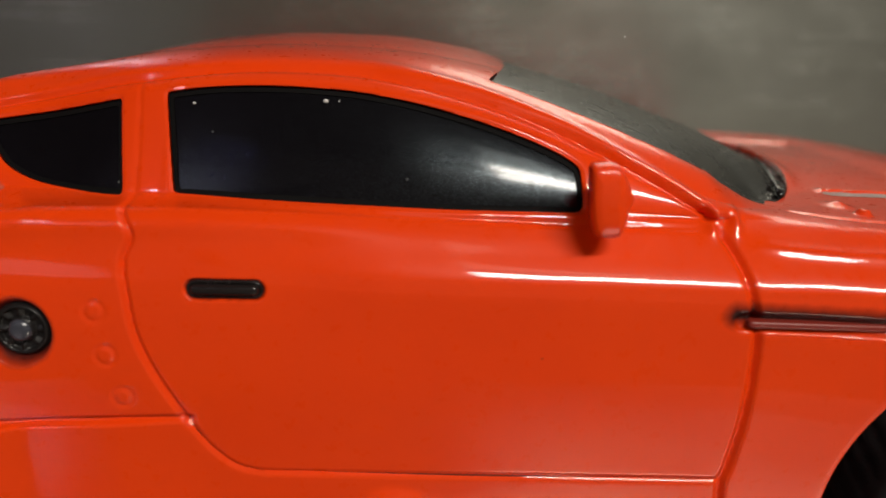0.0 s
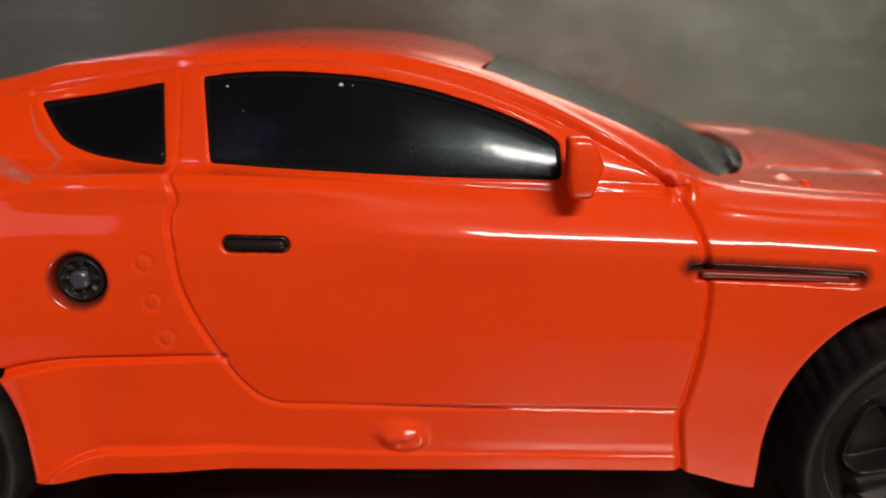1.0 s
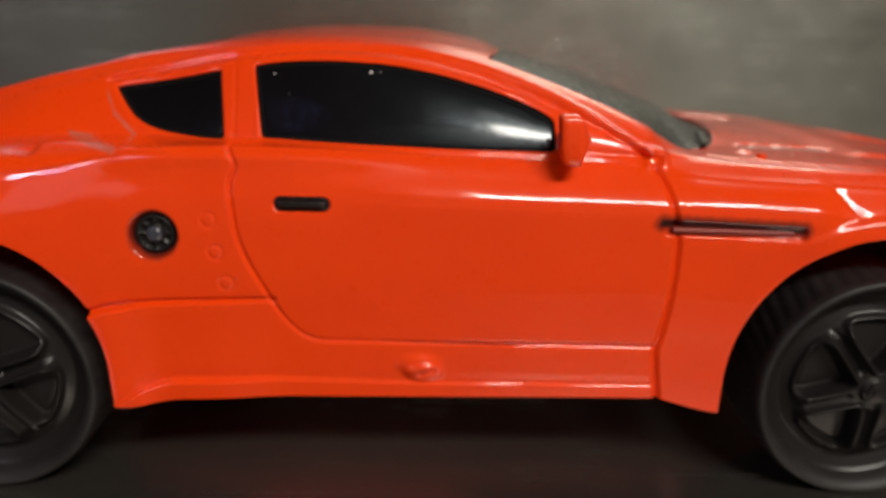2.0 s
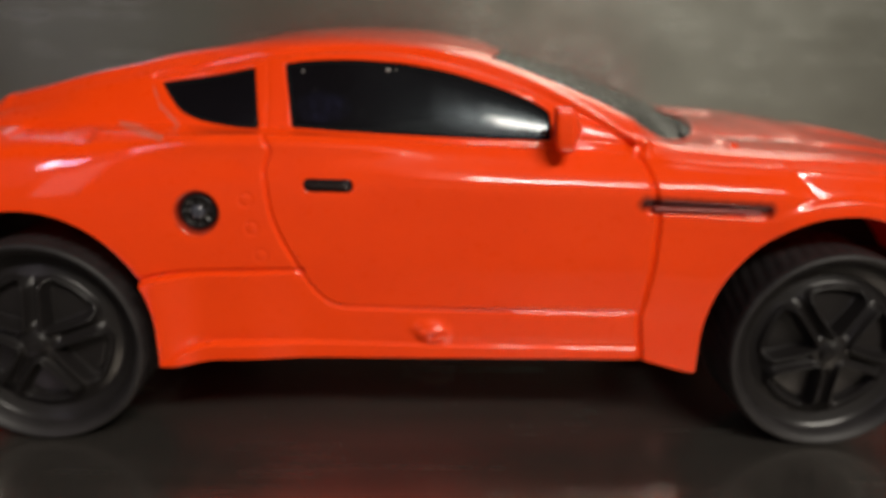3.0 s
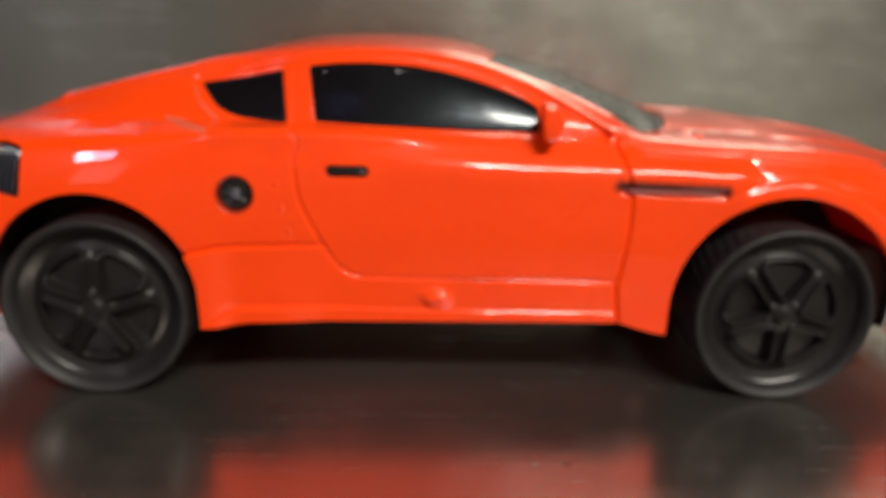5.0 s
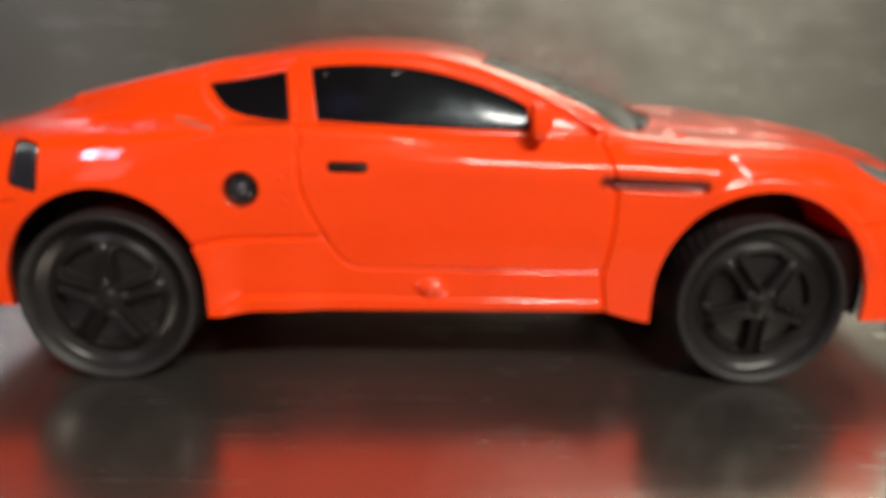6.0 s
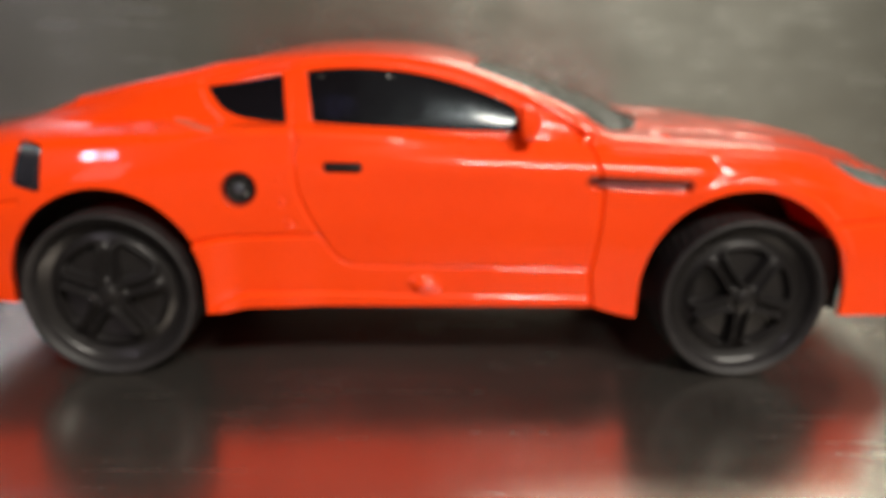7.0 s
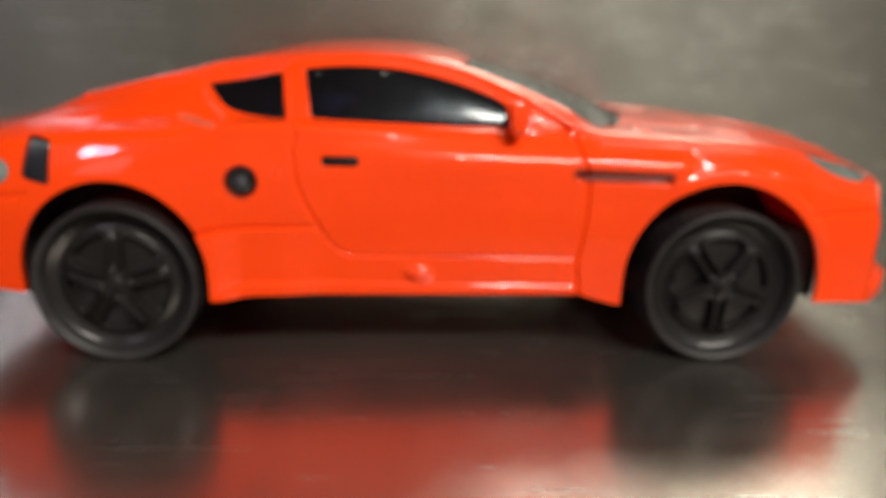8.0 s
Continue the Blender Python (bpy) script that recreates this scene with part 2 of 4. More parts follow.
window_1.location = (-0.81, -1.83, 0.62)
tagged(window_1, "white framed window with a frosted lower pane", "window", kind="structure")
FRAME = plaster("white_frame_paint", (0.7, 0.69, 0.67))
for x0, x1, z0, z1 in ((-1.43, -1.40, 0.62, 1.62), (-0.50, -0.47, 0.62, 1.62), (-1.40, -0.50, 0.62, 0.65), (-1.40, -0.50, 1.59, 1.62), (-1.40, -0.50, 1.14, 1.17), (-1.24, -1.21, 0.65, 1.14), (-0.86, -0.83, 0.65, 1.14), (-1.03, -1.00, 1.17, 1.59), (-1.225, -1.205, 1.17, 1.59)):
    under(bm_object("window_frame", box_bm((x0, -1.845, z0), (x1, -1.805, z1), 0.003), FRAME, False), window_1)
under(bm_object("pane", box_bm((-1.21, -1.83, 0.65), (-0.86, -1.824, 1.14)), glow, False), window_1, "frosted lower pane, softly lit by daylight")
for x0, x1, z0, z1 in ((-1.40, -1.24, 0.65, 1.14), (-0.83, -0.50, 0.65, 1.14), (-1.00, -0.50, 1.17, 1.59)):
    under(bm_object("pane", box_bm((x0, -1.83, z0), (x1, -1.824, z1)), GLASS, False), window_1, "dark pane")

slab("wall_north", (-2.6, 0.4, -0.9), (2.6, 0.45, 1.8), WALL, "plain painted room wall, added out of view", "wall")

fitting = new("ceiling_lamp")
fitting.location = (0.72, -1.16, 1.32)
tagged(fitting, "long linear ceiling lamp with warm white light", "lamp")
under(bm_object("housing", box_bm((0.19, -1.36, 1.42), (1.25, -0.96, 1.45), 0.004), FRAME, False), fitting, "white painted metal housing")
for lx in (0.35, 1.09):
    under(bm_object("suspension_rod", box_bm((lx - 0.004, -1.164, 1.45), (lx + 0.004, -1.156, 1.8)), FRAME, False), fitting)

# ---- the toy car ----
HALF = 37.0          # the centre plane of the car, y in mm
CAR_BASE = (0.0575, 0.037, 0.0)
car = new("toy_car")
car.location = CAR_BASE
tagged(car, "glossy orange-red plastic toy sports coupe with black wheels", "toy car")


def curve(*knots):
    """A smooth curve through (x, value) knots that does not overshoot."""
    xs, ys = np.array(knots, float).T
    h = np.diff(xs)
    s = np.diff(ys) / h
    m = np.zeros(len(xs))
    for i in range(1, len(xs) - 1):
        if s[i - 1] * s[i] > 0:
            a, b = 2 * h[i] + h[i - 1], h[i] + 2 * h[i - 1]
            m[i] = (a + b) / (a / s[i - 1] + b / s[i])
    m[0], m[-1] = s[0], s[-1]

    def value(x):
        x = np.clip(np.asarray(x, float), xs[0], xs[-1])
        i = np.clip(np.searchsorted(xs, x) - 1, 0, len(h) - 1)
        t = (x - xs[i]) / h[i]
        return ((1 + 2 * t) * (1 - t) ** 2 * ys[i] + t * (1 - t) ** 2 * h[i] * m[i]
                + t * t * (3 - 2 * t) * ys[i + 1] + t * t * (t - 1) * h[i] * m[i + 1])
    return value


def sstep(a, b, x):
    t = np.clip((x - a) / (b - a), 0, 1)
    return t * t * (3 - 2 * t)


def rounded(points, closed=True, n=6):
    """A Catmull-Rom line through a few corners."""
    p = np.array(points, float)
    out = []
    count = len(p) if closed else len(p) - 1
    for i in range(count):
        if closed:
            a, b, c, d = (p[(i + k) % len(p)] for k in (-1, 0, 1, 2))
        else:
            a, b, c, d = (p[min(max(i + k, 0), len(p) - 1)] for k in (-1, 0, 1, 2))
        for t in np.arange(n) / n:
            out.append(0.5 * (2 * b + (c - a) * t + (2 * a - 5 * b + 4 * c - d) * t * t + (3 * b - a - 3 * c + d) * t ** 3))
    if not closed:
        out.append(p[-1])
    return np.array(out)


def filleted(corners, n=5):
    """A closed outline of (x, z, radius) corners."""
    out = []
    for k, (x, z, r) in enumerate(corners):
        p = np.array((x, z))
        a, b = np.array(corners[k - 1][:2]) - p, np.array(corners[(k + 1) % len(corners)][:2]) - p
        la, lb = np.linalg.norm(a), np.linalg.norm(b)
        a, b = a / la * min(r, la * 0.45), b / lb * min(r, lb * 0.45)
        for t in np.linspace(0, 1, n):
            out.append(p + a * (1 - t) ** 2 + b * t * t)
    return np.array(out)


def line_distance(X, Z, line, closed=False):
    """The distance to a line, and for a closed one the sign: negative inside."""
    far = np.full(X.shape, 1e3)
    inside = np.zeros(X.shape, bool)
    pts = np.vstack([line, line[:1]]) if closed else line
    near = ((X > pts[:, 0].min() - 4) & (X < pts[:, 0].max() + 4) & (Z > pts[:, 1].min() - 4) & (Z < pts[:, 1].max() + 4))
    x, z = X[near], Z[near]
    d = np.full(x.shape, 1e3)
    ins = np.zeros(x.shape, bool)
    for (ax, az), (bx, bz) in zip(pts[:-1], pts[1:]):
        ux, uz = bx - ax, bz - az
        t = np.clip(((x - ax) * ux + (z - az) * uz) / max(ux * ux + uz * uz, 1e-9), 0, 1)
        d = np.minimum(d, np.hypot(x - ax - t * ux, z - az - t * uz))
        if closed:
            ins ^= ((az > z) != (bz > z)) & (x < (bx - ax) * (z - az) / (bz - az + 1e-12) + ax)
    far[near] = np.where(ins, -d, d)
    return far


# half width, shoulder height, roof height and the lines between, along the car
plan = curve((-38, 36.5), (-25, 38.0), (-8, 39.3), (5, 39.8), (20, 39.2), (40, 38.8), (70, 38.8), (90, 39.0), (106, 39.8), (122, 39.8), (140, 39.0), (162, 37.5))
sill_z = curve((-38, 14.2), (-15, 13.2), (16, 12.35), (20, 12.6), (26, 13.35), (60, 13.4), (86, 13.45), (87, 13.2), (95.5, 11.35), (134, 11.8), (162, 11.4))
crease_z = curve((-38, 34.5), (-18, 39.2), (0, 41.0), (15, 41.0), (34, 40.8), (44, 40.6), (54, 40.0), (85, 39.25), (95, 39.1), (104, 38.75), (107, 38.1), (113, 37.8), (120, 37.3), (132, 35.6), (144, 34.2), (154, 32.6), (162, 30.4))
belt_w = curve((-38, 33), (-18, 34.4), (0, 35.6), (20, 36.2), (34, 36.2), (46, 35.7), (58, 35.1), (72, 34.85), (84, 34.85), (95, 35.75), (106, 36.1), (118, 35.8), (132, 34.2), (146, 31.5), (162, 28.5))
belt_z = curve((-38, 38.0), (-18, 42.2), (-5, 43.2), (8, 43.9), (20, 44.5), (34, 44.75), (46, 44.4), (58, 43.7), (72, 43.15), (84, 42.7), (95, 41.75), (106, 41.25), (118, 40.5), (132, 39.0), (146, 37.0), (156, 35.3), (162, 33.2))
base_w = curve((-38, 24), (-18, 26.5), (-5, 28), (8, 30), (20, 30.4), (34, 32.4), (45, 33.2), (72, 33.9), (84, 33.2), (92, 32.5), (100, 32.8), (118, 32.4), (144, 26), (162, 21))
base_z = curve((-38, 39.2), (-18, 43.6), (-5, 44.6), (8, 45.2), (20, 45.5), (34, 45.5), (72, 44.7), (84, 44.0), (92, 43.5), (100, 43.0), (118, 42.15), (132, 40.5), (146, 38.3), (156, 36.3), (162, 33.9))
head_w = curve((-38, 18), (-18, 20.5), (-5, 24), (8, 26.2), (20, 25.9), (34, 27.7), (55, 28.9), (66, 30.2), (72, 31.15), (78, 32.2), (84, 32.5), (92, 28.8), (100, 25), (118, 23), (144, 19), (162, 15))
head_z = curve((-38, 39.5), (-18, 44.2), (-5, 46.9), (8, 49.9), (20, 52.4), (34, 54.2), (44, 54.8), (55, 53.9), (61, 52.7), (66, 51.4), (72, 49.3), (84, 45.2), (92, 43.75), (100, 43.3), (118, 42.45), (132, 40.8), (146, 38.7), (156, 36.6), (162, 34.1))
edge_w = curve((-38, 12), (-18, 17), (-5, 21.3), (8, 23.0), (20, 22.9), (34, 23.6), (55, 24), (66, 24.4), (72, 26.0), (78, 28.4), (84, 30.0), (92, 26), (100, 20), (118, 17), (144, 13), (162, 10))
edge_z = curve((-38, 40.0), (-18, 44.7), (-13, 46.5), (-9, 48.0), (-5, 49.2), (8, 52.6), (20, 54.9), (34, 56.4), (44, 56.8), (55, 56.2), (64, 54.8), (72, 52.3), (78, 49.8), (84, 46.9), (92, 43.9), (100, 43.4), (118, 42.55), (132, 41.0), (146, 39.0), (156, 36.9), (160, 35.4), (162, 34.2))
top_z = curve((-38, 40.2), (-25, 43.0), (-18, 45.0), (-13, 46.9), (-9.5, 48.3), (-5, 49.0), (7, 52.0), (20, 55.4), (33, 58.2), (44, 58.9), (53, 58.7), (64, 57.1), (68, 55.8), (78, 53.0), (88, 49.4), (94, 47.2), (99.8, 44.7), (104, 44.1), (110, 43.6), (117, 43.1), (129, 41.8), (146, 39.2), (156, 37.0), (160, 35.6), (162, 34.3))


def section_rows(x):
    """The outline of the car's half section at each x: control points from the sill to the roof's middle."""
    s, b, w = sill_z(x), crease_z(x), plan(x)
    h = sstep(44, -4, x)
    g = sstep(44, 56, x) * sstep(109, 103, x)
    lean = 0.55 - 0.55 * sstep(34, 46, x)
    rows = [(w - 0.3 - 0.6 * lean, s), (w - 0.22 - 0.4 * lean, s + 2.6), (w - 0.12 - 0.2 * lean, s + 0.30 * (b - s)), (w, s + 0.56 * (b - s)),
            (w - 0.25 - 0.35 * h, s + 0.78 * (b - s)), (w - 0.85 - 1.05 * h + 0.35 * g, b - 1.6 - 0.6 * h), (w - 1.35 - 1.5 * h + 0.5 * g, b)]
    rows += [(belt_w(x), belt_z(x)), (base_w(x), base_z(x))]
    bw, bz, hw, hz = base_w(x), base_z(x), head_w(x), head_z(x)
    rows += [((bw + hw) / 2 + 0.02 + 0.24 * sstep(44, 60, x) - 0.06 * sstep(72, 77, x) * sstep(90, 85, x), (bz + hz) / 2 + 0.1), (hw, hz), (edge_w(x), edge_z(x))]
    rows += [(edge_w(x) * 0.5, top_z(x) - (top_z(x) - edge_z(x)) * 0.27), (0 * x, top_z(x))]
    return np.array(rows)          # (14, 2, nx)


xs = np.concatenate([np.arange(-38, -19, 0.45), np.arange(-19, -6, 0.16), np.arange(-6, 10, 0.4), np.arange(10, 110, 0.2), np.arange(110, 162.01, 0.4)])
SEGS = (16, 28, 36, 34, 26, 18, 22, 16, 26, 24, 18, 18, 14)
ctrl = section_rows(xs)
ks = np.concatenate([k + np.arange(n) / n for k, n in enumerate(SEGS)] + [[13.0]])
NX, NR = len(xs), len(ks)
Wg, Zg = np.zeros((NX, NR)), np.zeros((NX, NR))
for i in range(NX):
    Wg[i] = curve(*zip(range(14), ctrl[:, 0, i]))(ks)
    Zg[i] = curve(*zip(range(14), ctrl[:, 1, i]))(ks)
# the haunch is one round swell
soft = np.exp(-(np.arange(-36, 37) / 15.0) ** 2)
swell = sstep(28, 12, xs)[:, None] * sstep(3.2, 4.2, ks) * sstep(7.9, 7.2, ks)
for grid in (Wg, Zg):
    smooth = np.array([np.convolve(np.pad(row, 36, mode="edge"), soft / soft.sum(), mode="valid") for row in grid])
    grid += (smooth - grid) * swell
# the shoulder fold: straight runs with a tight bend at the crease
fold = (ks >= 5) & (ks <= 7.8)
blend = (sstep(20, 32, xs) * sstep(142, 126, xs))[:, None] * sstep(7.8, 7.0, ks[fold]) * sstep(5.0, 5.4, ks[fold])
for i in range(NX):
    for grid, axis in ((Wg, 0), (Zg, 1)):
        run = np.mean([np.interp(ks[fold] + q, range(14), ctrl[:, axis, i]) for q in np.linspace(-0.33, 0.33, 9)], axis=0)
        grid[i, fold] += (run - grid[i, fold]) * blend[i]
# the edge of the rear roof is a firm fold too
edge = (ks >= 10) & (ks <= 12.6)
blend = sstep(36, 22, xs)[:, None] * sstep(12.6, 12.0, ks[edge]) * sstep(10.0, 10.4, ks[edge])
for i in range(NX):
    for grid, axis in ((Wg, 0), (Zg, 1)):
        run = np.mean([np.interp(ks[edge] + q, range(14), ctrl[:, axis, i]) for q in np.linspace(-0.2, 0.2, 9)], axis=0)
        grid[i, edge] += (run - grid[i, edge]) * blend[i]
bend = (ks >= 8) & (ks <= 10)
tb = (ks[bend] - 8) / 2
for grid, axis in ((Wg, 0), (Zg, 1)):
    a, b, c = (ctrl[k, axis][:, None] for k in (8, 9, 10))
    grid[:, bend] = a * (1 - tb) * (1 - 2 * tb) + 4 * b * tb * (1 - tb) + c * tb * (2 * tb - 1)
Xg = np.repeat(xs[:, None], NR, 1)
# nose and tail are bowed in plan
Xg = Xg - sstep(122, 162, Xg) * (9 + 12 * (1 - 0.27 * sstep(36, 26, Zg)) * (Wg / 38) ** 3.5) + sstep(-12, -38, Xg) * 9 * (Wg / 38) ** 2.6


def normals(X, Wd, Z):
    P = np.stack([X, Wd, Z], -1)
    n = np.cross(np.gradient(P, axis=0), np.gradient(P, axis=1))
    n /= np.linalg.norm(n, axis=-1, keepdims=True) + 1e-12
    n[n[..., 1] * 1.0 + n[..., 2] < 0] *= -1
    return n


Ng = normals(Xg, Wg, Zg)
side = (Wg > 17) & (ks[None, :] < 11.95)
SX, SZ = np.where(side, Xg, 1e4), Zg
TX = np.where(ks[None, :] > 7.5, Xg, 1e4)

# openings, side view
WIN = filleted([(34.75, 54.0, 0.35), (39.0, 54.6, 3), (45.0, 54.75, 3), (52.0, 54.4, 3), (58.5, 53.25, 3), (65.0, 51.45, 3), (70.2, 49.5, 3), (72.35, 48.2, 0.8), (72.5, 44.5, 0.8), (61.2, 44.65, 4), (49.5, 45.1, 4), (36.15, 45.6, 0.35)])
QWIN = filleted([(16.6, 51.0, 0.5), (23.6, 52.0, 3), (30.35, 53.35, 0.3), (31.4, 45.4, 0.3), (27.3, 45.45, 2), (23.0, 45.95, 2), (19.9, 47.1, 2), (18.2, 48.9, 2)])
d_win = line_distance(SX, SZ, WIN, True)
d_qwin = line_distance(SX, SZ, QWIN, True)


def arch(cx, cz, back, fore, up, p_back, p_fore):
    """A wheel arch: its reach behind, before and above the hub line, and how full each quarter is."""
    dx, dz = SX - cx, np.maximum(SZ - cz, 0)
    reach, p = np.where(dx < 0, back, fore), np.where(dx < 0, p_back, p_fore)
    ring = ((np.abs(dx) / reach) ** p + (dz / up) ** p) ** (1 / p) * reach - reach
    leg = np.maximum(np.abs(dx) - reach, SZ - cz)
    return np.minimum(ring, leg)


d_front = arch(114.4, 15.2, 19.5, 19.35, 20.15, 2.16, 1.86)
d_rear = arch(-0.1, 17.1, 16.9, 17.3, 17.5, 2.0, 2.0)
# windscreen and rear window, from above
d_screen = np.maximum.reduce([(67.6 - 3.2 * (Wg / 24) ** 2) - TX, TX - (98.0 - 6.0 * (Wg / 26) ** 2), Wg - np.interp(TX, (60, 66, 72, 78, 84, 92, 102), (23.4, 24.4, 26.2, 28.0, 28.6, 27.2, 26.4))])
d_back = np.maximum.reduce([-8.0 + 2.0 * (Wg / 18) ** 2 - TX, TX - (20.0 - 3 * (Wg / 20) ** 2), Wg - np.interp(TX, (-14, 0, 20), (12.0, 13.5, 15.0))])

HLAMP = rounded([(131.0, 39.6), (135, 38.9), (140.5, 37.4), (147.0, 35.8), (148.0, 34.8), (142.0, 34.5), (135.2, 36.6)])
d_hlamp = np.where(ks[None, :] < 11, line_distance(SX, SZ, HLAMP, True), 1e3)
RVENT = filleted([(-13.7, 42.2, 0.8), (-9.6, 41.4, 0.9), (-9.7, 33.6, 1.0), (-14.8, 34.9, 1.4)])
d_rvent = line_distance(SX, SZ, RVENT, True)
d_tlamp = np.hypot((SX + 19.9) * 0.75, SZ - 35.8) - 1.9
low_edge = 98.0 - 6.0 * (Wg / 26) ** 2
d_cowl = np.maximum.reduce([low_edge - 0.3 - TX, TX - low_edge - 2.6 * (1 - (Wg / 27.5) ** 6) - 0.3, Wg - 26.0])
slot = line_distance(TX, Wg, np.array([(101.8, 19.8), (113.5, 19.0)]))

# relief of the mould
D = np.zeros((NX, NR))


def groove(points, width=0.24, depth=0.48):
    global D
    d = line_distance(SX, SZ, rounded(points, False))
    D = D - depth * np.exp(-(d / width) ** 2)


low_line = curve((10, 24.0), (14.5, 24.5), (18, 25.4), (23.5, 26.0), (37.6, 26.3), (38.5, 25.0), (40, 23.1), (42.9, 21.3), (49, 21.0), (85.5, 20.5), (90, 20.5))
low = sstep(0.2, -0.15, SZ - low_line(SX)) * sstep(86.4, 85.6, SX) * (SX > 8)
D += 0.45 * low * (1 - sstep(30, 39, SX))
D += 0.85 * low * sstep(24, 17, SX)
lip_z = curve((14, 11.7), (18.3, 13.1), (21, 14.7), (25.3, 15.8), (40, 15.7), (56, 15.3), (86, 15.1))
lip = sstep(0.18, -0.18, SZ - lip_z(SX)) * sstep(86.4, 85.6, SX) * sstep(16, 20, SX)
D += (0.8 - 0.52 * sstep(28, 46, SX)) * lip
D -= (0.12 - 0.07 * sstep(28, 46, SX)) * np.exp(-((SZ - lip_z(SX) - 0.5) / 0.6) ** 2) * sstep(86.4, 85.6, SX) * sstep(18, 24, SX)
# the ledge under the windows
over = SZ - belt_z(SX)
D += 0.22 * np.exp(-((over + 0.95) / 0.95) ** 2) * sstep(9, 22, SX) * (1 - 0.7 * sstep(44, 58, SX)) * sstep(74, 66, SX)
D -= (0.2 - 0.08 * sstep(66, 74, SX)) * np.exp(-((over - 0.45) / 0.25) ** 2) * sstep(14, 22, SX) * sstep(84, 82, SX)
# a soft bead along the top of the front wing
wing_top = curve((84, 42.4), (88, 41.7), (95, 41.15), (106, 40.75), (120, 39.95), (134, 38.2))
D += 0.19 * np.exp(-((SZ - wing_top(SX) - 0.3) / 0.42) ** 2) * sstep(86.8, 90, SX) * sstep(126, 118, SX)
# jacking bump on the skirt
D += 0.6 * np.exp(-(((SX - 55.8) / 2.5) ** 2 + ((SZ - 17.9) / 1.3) ** 2) ** 2)
e = ((SX - 56.4) / 2.6) ** 2 + ((SZ - 16.9) / 1.45) ** 2
D += 0.45 * sstep(1.15, 0.45, e)
D -= 0.4 * np.exp(-(line_distance(SX, SZ, np.array([(56.0, 16.75), (57.7, 17.3)])) / 0.35) ** 2)
# two small bosses at the foot of the pillar
for sx, sz in ((84.1, 43.6), (86.0, 43.6)):
    D += 0.8 * np.exp(-((SX - sx) / 0.55) ** 2 - ((SZ - sz) / 0.75) ** 2)
# panel gaps
groove([(32.2, 54.6), (32.5, 50), (32.7, 44.8)], 0.2, 0.1)
groove([(32.7, 44.8), (33.7, 42.8), (33.0, 40.8), (33.3, 38.0), (33.9, 34.4), (35.3, 30.8), (37.8, 26.2)])
groove([(37.8, 26.2), (40.0, 23.1), (42.9, 21.3), (49.4, 21.0), (73.6, 20.7), (85.5, 20.6)], 0.22, 0.32)
groove([(83.2, 44.6), (85.4, 41.7), (86.5, 38.5), (87.2, 34.9), (87.2, 31.2), (86.9, 26.8), (86.2, 22.1), (85.8, 19.4), (86.9, 12.4)], 0.32, 0.6)
groove([(12, 24.5), (14.5, 24.8), (18, 25.7), (23.5, 26.3), (38, 26.6)], 0.22, 0.5)
groove([(15.6, 51.8), (24.8, 53.6), (30.9, 54.8), (41.8, 56.0), (52.0, 55.7), (61.2, 54.0), (69.5, 51.3), (78.4, 47.2), (84.2, 43.9)], 0.26, 0.32)
groove([(105.7, 41.3), (106.6, 40.7), (107.9, 39.1), (109.3, 37.9)], 0.45, 0.13)
groove([(129.5, 29.3), (138, 29.6), (147, 29.9)], 0.35, 0.5)
groove([(-20, 31.2), (-14, 32.0)], 0.35, 0.4)
# the pillar stands proud of the window panel
ROOF_RAIL = curve((10, 50.2), (15.6, 51.8), (24.8, 53.7), (30.9, 54.9), (41.8, 56.0), (52.0, 55.7), (61.2, 54.0), (69.5, 51.3), (78.4, 47.2), (84.2, 43.9))
over = SZ - ROOF_RAIL(SX)
D += (0.34 * sstep(-0.14, 0.2, over) * sstep(6, 2.5, over) + (0.04 + 0.28 * sstep(45, 62, SX)) * np.exp(-((over - 0.55) / 0.35) ** 2)) * sstep(12, 18, SX) * sstep(87, 84, SX) * sstep(11.9, 11.2, ks)
# frames round the side windows
for d in (d_win, d_qwin):
    D += 0.05 * sstep(1.15, 0.85, d) * (1 - sstep(29.0, 29.8, SX) * sstep(35.4, 34.8, SX) * (SZ > 46))
    D -= 0.14 * np.exp(-(d.clip(0) / 0.16) ** 2)
D -= 0.08 * np.exp(-(d_screen.clip(0) / 0.25) ** 2)
D += 0.42 * sstep(2.8, 1.6, d_front) * sstep(101, 107, SX) * sstep(20, 26, SZ)
for d in (d_front, d_rear):
    D -= 0.08 * np.exp(-(d.clip(0) / 0.25) ** 2)
# recesses: fuel cap, handle, side vent, studs
FUEL, HANDLE = (23.9, 34.6), ((39.2, 38.5), (44.2, 38.45))
d_fuel = np.hypot(SX - FUEL[0], SZ - FUEL[1])
D -= 1.5 * sstep(3.1, 2.2, d_fuel)
d_hand = line_distance(SX, SZ, np.array(HANDLE))
D -= 0.5 * sstep(0.95, 0.75, d_hand)
d_vent = line_distance(SX, SZ, np.array([(85.9, 36.15), (101.8, 35.7)]))
D -= 0.6 * sstep(0.95, 0.5, d_vent)
D -= 0.03 * np.exp(-(line_distance(SX, SZ, np.array([(89, 34.5), (99.5, 34.3)])) / 0.25) ** 2)
for sx, sz in ((30.5, 36.5), (31.2, 32.6), (32.3, 28.7)):
    r = np.hypot(SX - sx, SZ - sz)
    D += 0.04 * sstep(0.78, 0.62, r) - 0.15 * np.exp(-((r - 0.84) / 0.16) ** 2)

